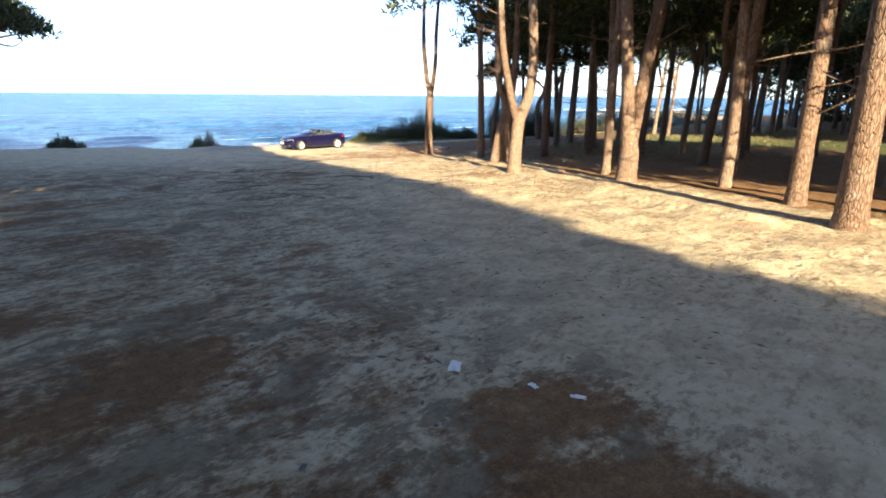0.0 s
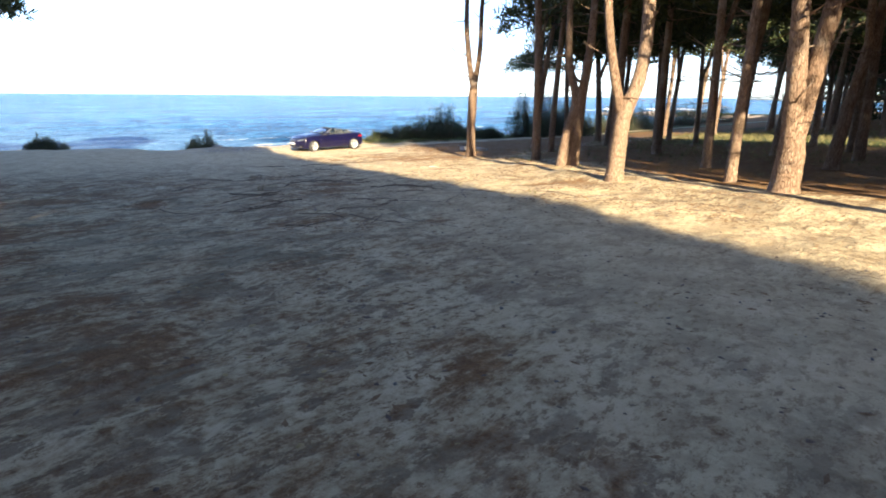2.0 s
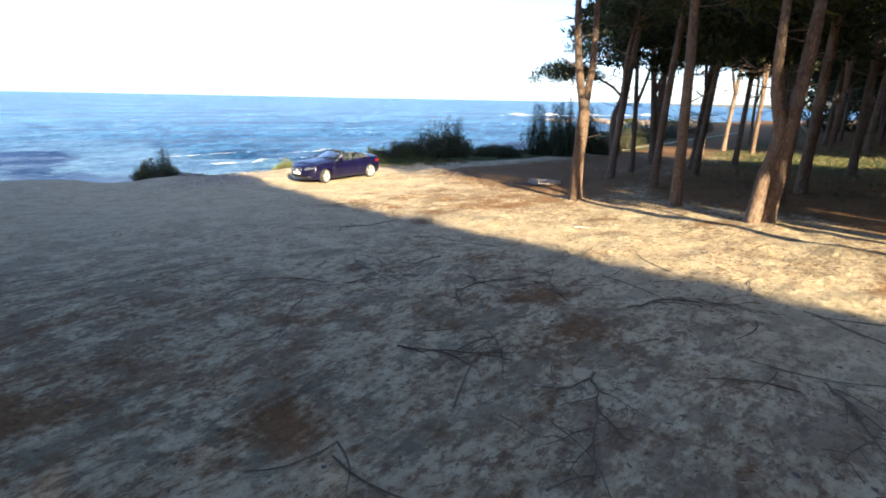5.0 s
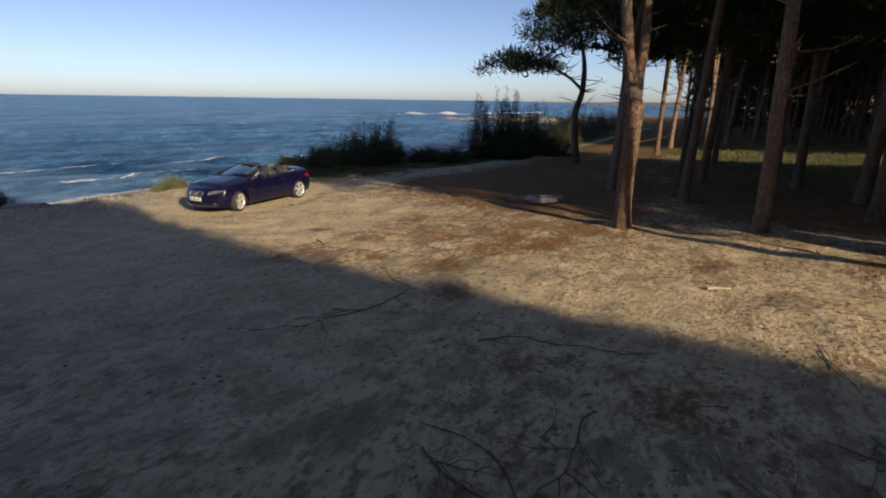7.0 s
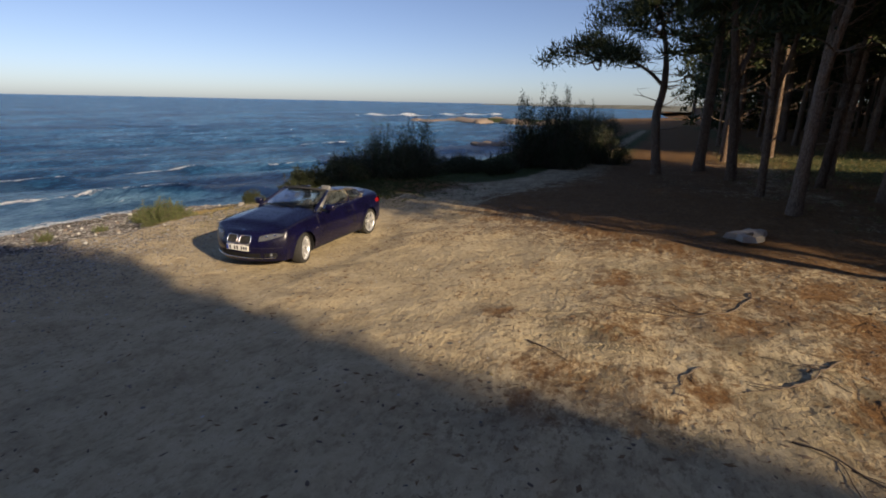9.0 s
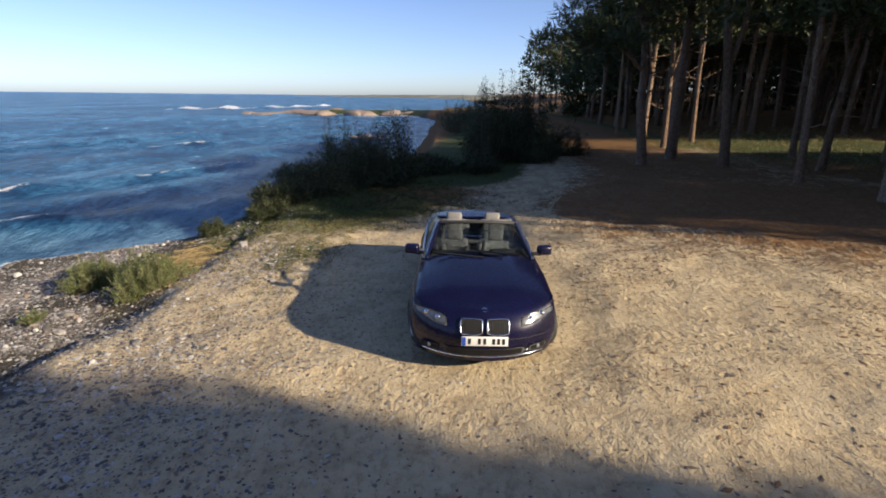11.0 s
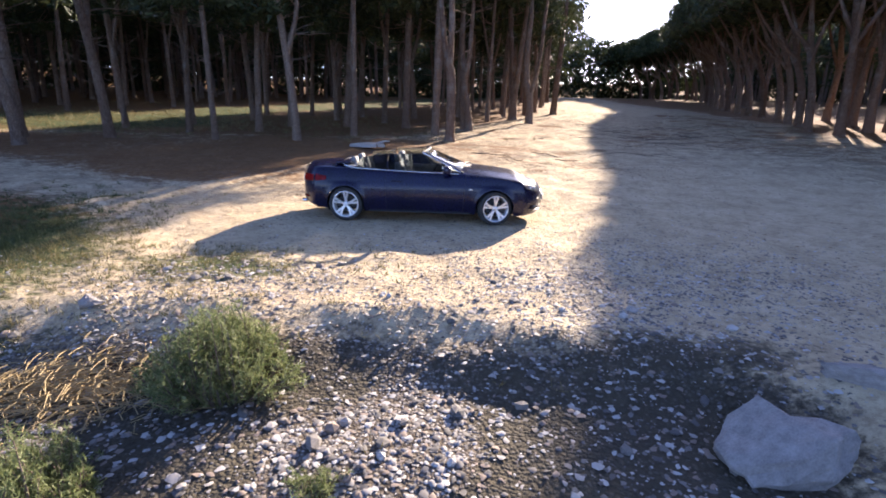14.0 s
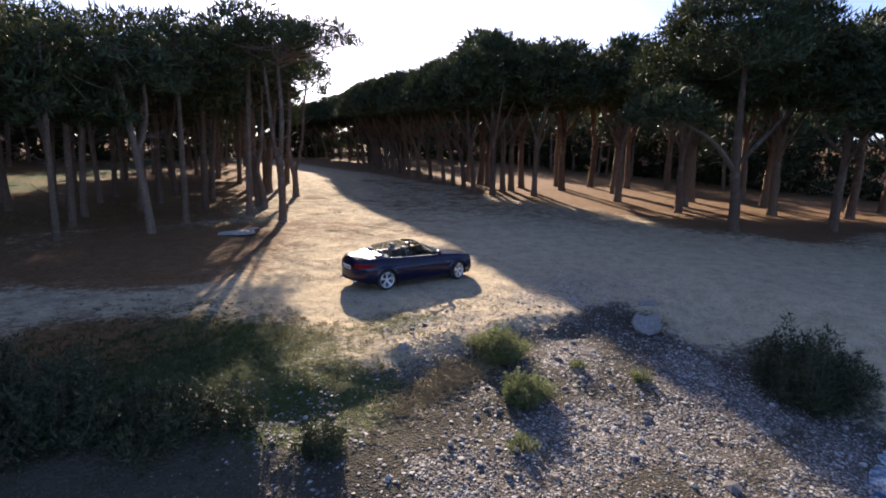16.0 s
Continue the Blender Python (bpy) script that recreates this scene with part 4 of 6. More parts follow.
def stations(lo, hi, n):
    xs = set(np.round(np.linspace(lo, hi, n), 4))
    for h in (HUB_X, -HUB_X):
        for a in np.linspace(0, math.pi, 25):
            xs.add(round(h + ARCH * math.cos(a), 4))
        xs |= {round(h - ARCH - 0.004, 4), round(h + ARCH + 0.004, 4)}
    for u in np.linspace(0, 1, 10):
        xs |= {round(2.31 - 0.39 * u ** 2.5, 4), round(-2.30 + 0.35 * u ** 3.2, 4)}
    return sorted(x for x in xs if lo <= x <= hi)


def body_mesh():
    bm = bmesh.new()
    levels = 14
    xs = stations(-2.30, 2.31, 70)
    for side in (1, -1):
        rows = []
        for x in xs:
            lo, hi = low_edge(x), lerp_table(x, SHOULDER)
            row = []
            for k in range(levels + 1):
                z = lo + (hi - lo) * k / levels
                row.append(bm.verts.new((rake(x, z), side * flank(x, z), z)))
            if -1.32 < x < 0.70:      # the door top rolls inward
                y = flank(x, hi)
                row.append(bm.verts.new((x, side * (y - 0.035), hi + 0.016)))
                row.append(bm.verts.new((x, side * (y - 0.11), hi + 0.010)))
                row.append(bm.verts.new((x, side * (y - 0.125), hi - 0.12)))
            rows.append(row)
        for a, b in zip(rows, rows[1:]):
            for k in range(min(len(a), len(b)) - 1):
                q = (a[k], b[k], b[k + 1], a[k + 1])
                bm.faces.new(q if side > 0 else q[::-1])
    # bonnet and boot lid
    for x0, x1 in ((0.66, 2.31), (-2.30, -1.28)):
        cols = []
        for x in [v for v in stations(-2.30, 2.31, 70) if x0 <= v <= x1]:
            s, c = lerp_table(x, SHOULDER), lerp_table(x, CROWN)
            y = flank(x, s)
            col = []
            for k in range(-10, 11):
                f = k / 10
                z = s + (c - s) * (1 - abs(f) ** 2.6)
                if x > 0.7:
                    z += 0.012 * math.exp(-((abs(f) - 0.50) / 0.10) ** 2) * float(sstep(2.2 - x, 0, 0.6))
                col.append(bm.verts.new((rake(x, z), f * y, z)))
            cols.append(col)
        for a, b in zip(cols, cols[1:]):
            for k in range(20):
                bm.faces.new((a[k], b[k], b[k + 1], a[k + 1]))
    bmesh.ops.remove_doubles(bm, verts=bm.verts, dist=0.0015)
    bmesh.ops.recalc_face_normals(bm, faces=bm.faces)
    return bm


def patch(inside, place, nu=14, nv=6, thick=0.012):
    """A shell over the unit square laid on a surface: place(u, v) gives the point, inside(u, v) trims the outline."""
    bm = bmesh.new()
    grid = [[bm.verts.new(place(*inside(i / nu, j / nv))) for j in range(nv + 1)] for i in range(nu + 1)]
    for i in range(nu):
        for j in range(nv):
            bm.faces.new((grid[i][j], grid[i + 1][j], grid[i + 1][j + 1], grid[i][j + 1]))
    ring = bmesh.ops.solidify(bm, geom=bm.faces[:], thickness=thick)
    bmesh.ops.recalc_face_normals(bm, faces=bm.faces)
    return bm


def front_x(y, z, out=0.006):
    """The nose at a place across and up, a little proud of the paint."""
    a = min(0.999, abs(y) / 0.856)
    x = 2.31 - 0.39 * a ** 2.5
    return rake(x, z) + out


def back_x(y, z, out=0.006):
    a = min(0.999, abs(y) / 0.853)
    return rake(-2.30 + 0.35 * a ** 3.2, z) - out


def box(bm, size, m, bevel=0.0, segments=2):
    """Adds a box with softened edges."""
    made = bmesh.ops.create_cube(bm, size=1.0, matrix=m @ Matrix.Diagonal((*size, 1)))
    if bevel:
        edges = list({e for v in made["verts"] for e in v.link_edges})
        bmesh.ops.bevel(bm, geom=edges, offset=bevel, segments=segments, profile=0.6, affect="EDGES")


def box_part(name, size, m, material, parent, bevel=0.0, label="", smooth=True):
    bm = bmesh.new()
    box(bm, size, m, bevel)
    return part(name, bm, material, parent, label, smooth=smooth and bevel > 0)


def pipe_part(name, points, radius, material, parent, label="", sides=8, squash=None):
    line = smooth_line([(*p, radius) for p in points], 5)
    me = tubes_mesh(name, [line], sides)
    return mesh_part(name, me, material, parent, label, smooth=True)


def lathe(bm, profile, sides=40, axis_y=True):
    rings = []
    for k in range(sides):
        a = 2 * math.pi * k / sides
        rings.append([bm.verts.new((r * math.cos(a), y, r * math.sin(a))) for r, y in profile])
    for k in range(sides):
        a, b = rings[k], rings[(k + 1) % sides]
        for i in range(len(profile) - 1):
            bm.faces.new((a[i], a[i + 1], b[i + 1], b[i]))
    bmesh.ops.recalc_face_normals(bm, faces=bm.faces)


def wheel(parent, place, side, turn=0.0):
    """A wheel: tyre, and an alloy rim of five twin spokes. side: +1 for the car's left."""
    hub = new("wheel")
    hub.parent, hub.empty_display_size = parent, 0.1
    hub.matrix_local = pose(*place, 0, 0, turn)
    bm = bmesh.new()
    lathe(bm, [(0.240, 0.105), (0.258, 0.118), (0.288, 0.116), (0.308, 0.100), (0.315, 0.075), (0.316, 0.0), (0.315, -0.075), (0.308, -0.100), (0.288, -0.116), (0.258, -0.118), (0.240, -0.105), (0.240, 0.105)], 48)
    part("tyre", bm, M_TYRE, hub, smooth=True)
    bm = bmesh.new()
    lathe(bm, [(0.246, 0.108 * side), (0.236, 0.114 * side), (0.224, 0.100 * side), (0.212, 0.05 * side), (0.19, -0.09 * side), (0.205, -0.1 * side), (0.240, -0.1 * side), (0.246, 0.108 * side)], 48)
    rim = part("rim", bm, M_RIM, hub, "five-spoke silver alloy rim", smooth=True)
    bm = bmesh.new()
    lathe(bm, [(0.0, 0.088 * side), (0.030, 0.088 * side), (0.045, 0.080 * side), (0.055, 0.06 * side), (0.05, 0.02 * side), (0.0, 0.02 * side)], 24)
    part("hub_cap", bm, M_RIM, rim, smooth=True)
    bm = bmesh.new()
    lathe(bm, [(0.0, -0.02 * side), (0.165, -0.02 * side), (0.165, -0.05 * side), (0.0, -0.05 * side)], 32)
    part("brake_disc", bm, M_DARKTRIM, hub)
    for k in range(5):
        a = 2 * math.pi * k / 5 + 0.3
        bm = bmesh.new()
        for d in (-0.17, 0.17):
            ca, sa, cb, sb = math.cos(a + d * 0.45), math.sin(a + d * 0.45), math.cos(a + d), math.sin(a + d)
            ring = []
            for r, c, s, w, y in ((0.035, ca, sa, 0.017, 0.078), (0.12, (ca + cb) / 2, (sa + sb) / 2, 0.015, 0.088), (0.222, cb, sb, 0.021, 0.097)):
                px, pz = r * c, r * s
                ring.append([bm.verts.new((px - s * w, y * side, pz + c * w)), bm.verts.new((px + s * w, y * side, pz - c * w)),
                             bm.verts.new((px + s * w * 1.25, (y - 0.035) * side, pz - c * w * 1.25)), bm.verts.new((px - s * w * 1.25, (y - 0.035) * side, pz + c * w * 1.25))])
            for u, v in zip(ring, ring[1:]):
                for i in range(4):
                    bm.faces.new((u[i], v[i], v[(i + 1) % 4], u[(i + 1) % 4]))
        bmesh.ops.recalc_face_normals(bm, faces=bm.faces)
        part("spoke", bm, M_RIM, rim)
    return hub


def seat(parent, x, y, rear=False):
    """A leather seat: cushion, backrest and headrest."""
    s = new("seat")
    s.parent, s.empty_display_size = parent, 0.1
    s.matrix_local = pose(x, y, 0.36)
    box_part("cushion", (0.50, 0.50, 0.17), pose(0.05, 0, 0.12, 0, -6), M_LEATHER, s, 0.06)
    h, tilt = (0.52, -14) if rear else (0.60, -17)
    box_part("backrest", (0.14, 0.48, h), pose(-0.27, 0, 0.42, 0, tilt), M_LEATHER, s, 0.055)
    for d in (0.2, -0.2):
        box_part("bolster", (0.17, 0.09, h * 0.8), pose(-0.22, d, 0.40, 0, tilt), M_LEATHER, s, 0.04)
    top = 0.70 if rear else 0.77
    box_part("headrest", (0.10, 0.27, 0.17), pose(-0.37, 0, top, 0, -12), M_LEATHER, s, 0.045)
    for d in (0.05, -0.05):
        pipe_part("headrest_post", [(-0.34, d, top - 0.18), (-0.355, d, top - 0.12), (-0.365, d, top - 0.05)], 0.008, M_CHROME, s)
    return s


def mirrored(fn):
    for side in (1, -1):
        fn(side)


def convertible(place, turn):
    car = thing("car", place, "dark blue convertible car with folded roof, parked on sand", "car", turn=turn)
    body = part("body", body_mesh(), M_PAINT, car, "glossy dark blue body", smooth=True)
    # underside and wheel housings
    box_part("underbody", (3.9, 1.5, 0.10), pose(-0.02, 0, 0.26), M_BLACK, car, 0.03)
    for hx in (HUB_X, -HUB_X):
        for side in (1, -1):
            bm = bmesh.new()
            prof = [(ARCH - 0.004, side * 0.845), (ARCH - 0.004, side * 0.55), (0.0, side * 0.55)]
            rings = []
            for k in range(25):
                a = math.pi * (k / 24) * 1.25 - 0.125 * math.pi
                rings.append([bm.verts.new((hx + r * math.cos(a), y, HUB_Z + r * math.sin(a))) for r, y in prof])
            for p, q in zip(rings, rings[1:]):
                for i in range(2):
                    bm.faces.new((p[i], p[i + 1], q[i + 1], q[i]))
            bmesh.ops.remove_doubles(bm, verts=bm.verts, dist=0.001)
            part("wheel_housing", bm, M_BLACK, car)
    for hx, turned in ((HUB_X, 16.0), (-HUB_X, 0.0)):
        for side in (1, -1):
            wheel(car, (hx, side * 0.765, HUB_Z), side, turned)
    # cabin
    bm = bmesh.new()
    box(bm, (2.0, 1.36, 0.04), pose(-0.32, 0, 0.33))
    for side in (1, -1):
        box(bm, (2.0, 0.05, 0.55), pose(-0.32, side * 0.70, 0.60))
    box(bm, (0.05, 1.36, 0.6), pose(0.66, 0, 0.62))
    part("cabin_lining", bm, M_DARKTRIM, car)
    mirrored(lambda s: box_part("door_card", (1.15, 0.03, 0.34), pose(-0.02, s * 0.665, 0.70), M_LEATHER, car, 0.01))
    box_part("dashboard", (0.42, 1.40, 0.20), pose(0.60, 0, 0.87, 0, 8), M_DARKTRIM, car, 0.06)
    box_part("instrument_hood", (0.20, 0.36, 0.08), pose(0.44, 0.36, 0.975, 0, 6), M_DARKTRIM, car, 0.03)
    box_part("centre_console", (1.0, 0.22, 0.24), pose(-0.05, 0, 0.48), M_DARKTRIM, car, 0.04)
    bm = bmesh.new()
    ring = [(0.185, 0.0)] + [(0.17 + 0.015 * math.cos(t), 0.015 * math.sin(t)) for t in np.linspace(0.5, 2 * math.pi, 8)]
    lathe(bm, ring, 32)
    wheel_turn = pose(0.24, 0.36, 0.86, 0, 0, 90) @ pose(0, 0, 0, 24, 0, 0)
    bmesh.ops.transform(bm, matrix=wheel_turn, verts=bm.verts)
    box(bm, (0.33, 0.02, 0.05), wheel_turn, 0.008)
    box(bm, (0.05, 0.02, 0.17), wheel_turn @ pose(0, 0, -0.09), 0.008)
    part("steering_wheel", bm, M_BLACK, car, smooth=True)
    mirrored(lambda s: seat(car, -0.10, s * 0.36))
    mirrored(lambda s: seat(car, -0.92, s * 0.33, True))
    box_part("rear_shelf", (0.24, 1.36, 0.05), pose(-1.30, 0, 0.985), M_LEATHER, car, 0.02)
    box_part("roof_cover", (0.30, 1.24, 0.03), pose(-1.46, 0, 1.045, 0, -1), M_PAINT, car, 0.012)
    mirrored(lambda s: pipe_part("belt_trim", [(0.72, s * 0.765, 0.925), (0.0, s * 0.790, 0.940), (-0.7, s * 0.793, 0.960), (-1.25, s * 0.775, 0.985)], 0.009, M_CHROME, car))
    pipe_part("rear_trim", [(-1.25, 0.775, 0.985), (-1.42, 0.70, 1.022), (-1.50, 0.45, 1.048), (-1.53, 0.0, 1.058), (-1.50, -0.45, 1.048), (-1.42, -0.70, 1.022), (-1.25, -0.775, 0.985)], 0.010, M_CHROME, car)
    # windscreen: the header bows forward, the posts rake back
    foot = [(0.70 + 0.20 * (1 - (y / 0.70) ** 2), y, 0.985 + 0.03 * (1 - (y / 0.7) ** 2)) for y in np.linspace(-0.70, 0.70, 9)]
    head = [(0.02 + 0.10 * (1 - (y / 0.56) ** 2), y, 1.275 + 0.035 * (1 - (y / 0.56) ** 2)) for y in np.linspace(-0.56, 0.56, 9)]
    bm = bmesh.new()
    rows = [[bm.verts.new(Vector(a).lerp(Vector(b), f)) for a, b in zip(foot, head)] for f in (0.0, 0.25, 0.5, 0.75, 1.0)]
    for p, q in zip(rows, rows[1:]):
        for i in range(8):
            bm.faces.new((p[i], p[i + 1], q[i + 1], q[i]))
    bmesh.ops.solidify(bm, geom=bm.faces[:], thickness=0.005)
    ws = part("windscreen", bm, M_GLASS, car, "raked glass windscreen", smooth=True)
    ws.visible_shadow = False
    pipe_part("header_rail", head, 0.026, M_DARKTRIM, car)
    mirrored(lambda s: pipe_part("windscreen_post", [(0.76, s * 0.715, 0.94), foot[-1 if s > 0 else 0], head[-1 if s > 0 else 0]], 0.022, M_PAINT, car))
    mirrored(lambda s: pipe_part("post_trim", [(0.73, s * 0.735, 0.955), (0.36, s * 0.668, 1.128), (0.01, s * 0.588, 1.282)], 0.010, M_CHROME, car))
    box_part("rear_view_mirror", (0.03, 0.22, 0.07), pose(0.02, 0, 1.235, 0, 10), M_BLACK, car, 0.012)
    pipe_part("mirror_stalk", [(0.12, 0, 1.29), (0.07, 0, 1.27), (0.03, 0, 1.25)], 0.010, M_BLACK, car)
    mirrored(lambda s: pipe_part("wiper", [(0.93, s * 0.12 + 0.18, 1.018), (0.86, s * 0.3 - 0.05, 1.035), (0.80, s * 0.3 - 0.30, 1.04)], 0.010, M_BLACK, car, sides=5))

    def side_glass(s):
        for name, x0, x1, t0, t1, c0, c1 in (("front_window", 0.62, -0.60, 0.02, -0.60, 1.262, 1.235), ("rear_window", -0.63, -1.22, -0.63, -1.10, 1.233, 1.165)):
            bm = bmesh.new()
            low = [Vector((x0 + (x1 - x0) * k / 6, s * 0.775, 0.935 + 0.03 * k / 6 * (1 if x0 < 0 else 0.6))) for k in range(7)]
            up = [Vector((t0 + (t1 - t0) * k / 6, s * (0.60 + 0.035 * k / 6), c0 + (c1 - c0) * k / 6)) for k in range(7)]
            mid = [a.lerp(b, 0.5) + Vector((0, s * 0.018, 0)) for a, b in zip(low, up)]
            rows = [[bm.verts.new(p) for p in r] for r in (low, mid, up)]
            for p, q in zip(rows, rows[1:]):
                for i in range(6):
                    bm.faces.new((p[i], p[i + 1], q[i + 1], q[i]))
            bmesh.ops.solidify(bm, geom=bm.faces[:], thickness=0.004)
            g = part(name, bm, M_GLASS, car, "raised side window", smooth=True)
            g.visible_shadow = False
            pipe_part("window_edge", [tuple(p) for p in up[::2]], 0.004, M_BLACK, g, sides=5)
    mirrored(side_glass)

    def door_mirror(s):
        arm = box_part("door_mirror", (0.13, 0.20, 0.14), pose(0.50, s * 0.935, 1.005, 0, 0, s * 12), M_PAINT, car, 0.045)
        box_part("mirror_glass", (0.006, 0.16, 0.10), pose(0.434, s * 0.925, 1.005, 0, 0, s * 12), M_CHROME, arm, 0.002)
        box_part("mirror_foot", (0.07, 0.13, 0.04), pose(0.53, s * 0.82, 0.955), M_BLACK, arm, 0.012)
    mirrored(door_mirror)

    # seams, handles and side lamps
    def seams(s):
        for x in (0.80, -0.62):
            pts = [(x + (0.05 if x > 0 else -0.02) * (z - 0.3), s * (flank(x, z) + 0.001), z) for z in np.linspace(0.24, 0.90, 9)]
            pipe_part("door_gap", pts, 0.004, M_BLACK, body, sides=4)
        pts = [(x, s * (flank(x, 0.235) + 0.001), 0.235) for x in np.linspace(-0.60, 0.78, 9)]
        pipe_part("sill_gap", pts, 0.004, M_BLACK, body, sides=4)
        box_part("door_handle", (0.20, 0.022, 0.026), pose(-0.44, s * (flank(-0.44, 0.775) + 0.012), 0.775), M_PAINT, body, 0.009)
        box_part("side_repeater", (0.075, 0.010, 0.020), pose(0.93, s * (flank(0.93, 0.66) + 0.002), 0.66), M_CHROME, body, 0.004)
        pts = [(x, s * (flank(x, 0.21) - 0.004), 0.205) for x in np.linspace(-0.95, 0.95, 9)]
        pipe_part("sill_strip", pts, 0.018, M_BLACK, body, sides=6)
        pipe_part("bonnet_gap", [(x, s * (flank(x, lerp_table(x, SHOULDER)) - 0.004), lerp_table(x, SHOULDER) + 0.004) for x in np.linspace(0.80, 2.0, 9)], 0.004, M_BLACK, body, sides=4)
    mirrored(seams)
    pipe_part("boot_gap", [(-2.20, y, 0.985 - 0.03 * (y / 0.7) ** 2) for y in np.linspace(-0.68, 0.68, 9)], 0.004, M_BLACK, body, sides=4)

    # nose: lamps, twin grille, intake, plate
    def headlamp(s):
        def shape(u, v):
            y = 0.42 + 0.385 * u
            mid = 0.648 + 0.070 * u
            return s * y, mid + (v - 0.5) * (0.115 - 0.05 * u ** 2) * (0.75 + 0.25 * math.sin(math.pi * min(1, u * 1.3)))
        bm = patch(shape, lambda y, z: (front_x(y, z, 0.008), y, z), 14, 5, 0.008)
        lamp = part("headlamp", bm, M_LAMP, car, "clear headlamp", smooth=True)
        for y in (0.53, 0.66):
            bm = bmesh.new()
            z = 0.648 + 0.070 * (y - 0.42) / 0.385
            bmesh.ops.create_uvsphere(bm, u_segments=14, v_segments=8, radius=0.036, matrix=pose(front_x(y, z) - 0.024, s * y, z))
            part("lamp_ring", bm, M_CHROME, lamp, smooth=True)

        def kidney(u, v):
            return s * (0.026 + 0.245 * u), 0.622 + (v - 0.5) * 0.155 * (1 - 0.25 * abs(2 * u - 1) ** 3)
        rim_bm = patch(kidney, lambda y, z: (front_x(y, z, 0.010), y, z), 10, 6, 0.01)
        gr = part("grille", rim_bm, M_BLACK, car, "black grille in a chrome surround", smooth=True)
        edge = [kidney(t, 0) for t in np.linspace(0.02, 0.98, 6)] + [kidney(t, 1) for t in np.linspace(0.98, 0.02, 6)]
        edge.append(edge[0])
        pipe_part("grille_frame", [(front_x(y, z, 0.018), y, z) for y, z in edge], 0.010, M_CHROME, gr, sides=6)
        for t in np.linspace(0.12, 0.88, 8):
            pipe_part("grille_bar", [(front_x(*kidney(t, v), 0.014), *kidney(t, v)) for v in (0.05, 0.5, 0.95)], 0.0045, M_BLACK, gr, sides=5)
        fog = patch(lambda u, v: (s * (0.52 + 0.20 * u), 0.335 + (v - 0.5) * 0.075), lambda y, z: (front_x(y, z, 0.006), y, z), 8, 4, 0.008)
        fl = part("fog_lamp_recess", fog, M_BLACK, car, smooth=True)
        bm = bmesh.new()
        bmesh.ops.create_uvsphere(bm, u_segments=12, v_segments=8, radius=0.030, matrix=pose(front_x(0.62, 0.335) - 0.018, s * 0.62, 0.335))
        part("fog_lamp", bm, M_LAMP, fl, smooth=True)
    mirrored(headlamp)
    part("air_intake", patch(lambda u, v: (-0.46 + 0.92 * u, 0.325 + (v - 0.5) * 0.095), lambda y, z: (front_x(y, z, 0.006), y, z), 18, 4, 0.008), M_BLACK, car, smooth=True)
    pipe_part("bumper_strip", [(front_x(y, 0.268, 0.006), y, 0.268 + 0.012 * abs(y) ** 2) for y in np.linspace(-0.70, 0.70, 15)], 0.011, M_CHROME, car, "chrome bumper strip", sides=6)
    pipe_part("bumper_gap", [(front_x(y, 0.485, 0.0), y, 0.485 - 0.02 * abs(y)) for y in np.linspace(-0.80, 0.80, 15)], 0.004, M_BLACK, body, sides=4)
    bm = bmesh.new()
    bmesh.ops.create_cone(bm, cap_ends=True, segments=20, radius1=0.036, radius2=0.036, depth=0.008, matrix=pose(front_x(0, 0.735, -0.05), 0, 0.768, 0, 24))
    part("round_badge", bm, M_CHROME, car)

    def plate(x, z, way, tilt):
        p = box_part("number_plate", (0.014, 0.52, 0.112), pose(x, 0, z, 0, tilt), M_PLATE, car, 0.004, "white plate with dark bars")
        box_part("plate_band", (0.004, 0.042, 0.10), pose(x + way * 0.008, way * -0.232, z, 0, tilt), M_PLATEBLUE, p)
        for y in (-0.17, -0.06, 0.0, 0.10, 0.155, 0.21):
            box_part("plate_bar", (0.004, 0.032, 0.068), pose(x + way * 0.008, way * y, z, 0, tilt), M_INK, p)
    plate(2.322, 0.470, 1, 0)
    plate(-2.318, 0.70, -1, 0)

    # tail
    def tail(s):
        def shape(u, v):
            return s * (0.42 + 0.415 * u), 0.765 + (v - 0.5) * (0.15 - 0.03 * u) + 0.02 * u
        lamp = part("tail_lamp", patch(shape, lambda y, z: (back_x(y, z, 0.006), y, z), 14, 5, 0.008), M_RED, car, "red tail lamp", smooth=True)
        wrap = patch(lambda u, v: (-1.93 + 0.20 * u, 0.790 + (v - 0.5) * (0.125 - 0.06 * u)), lambda x, z: (x - 0.01, s * (flank(x, z) + 0.004), z), 6, 4, 0.006)
        part("tail_lamp_corner", wrap, M_RED, lamp, smooth=True)
        part("reflector", patch(lambda u, v: (s * (0.50 + 0.22 * u), 0.42 + (v - 0.5) * 0.03), lambda y, z: (back_x(y, z, 0.006), y, z), 6, 2, 0.006), M_RED, car, smooth=True)
        bm = bmesh.new()
        lathe(bm, [(0.034, 0.0), (0.034, 0.12), (0.028, 0.12), (0.028, 0.0), (0.034, 0.0)], 18)
        bmesh.ops.transform(bm, matrix=pose(-2.20, s * 0.42, 0.285, 0, 0, 90), verts=bm.verts)
        part("exhaust_pipe", bm, M_CHROME, car, smooth=True)
    mirrored(tail)
    part("rear_valance", patch(lambda u, v: (-0.55 + 1.1 * u, 0.335 + (v - 0.5) * 0.10), lambda y, z: (back_x(y, z, 0.006), y, z), 14, 4, 0.008), M_BLACK, car, smooth=True)
    pipe_part("bumper_seam", [(back_x(y, 0.60, 0.0), y, 0.60) for y in np.linspace(-0.80, 0.80, 15)], 0.004, M_BLACK, body, sides=4)
    bm = bmesh.new()
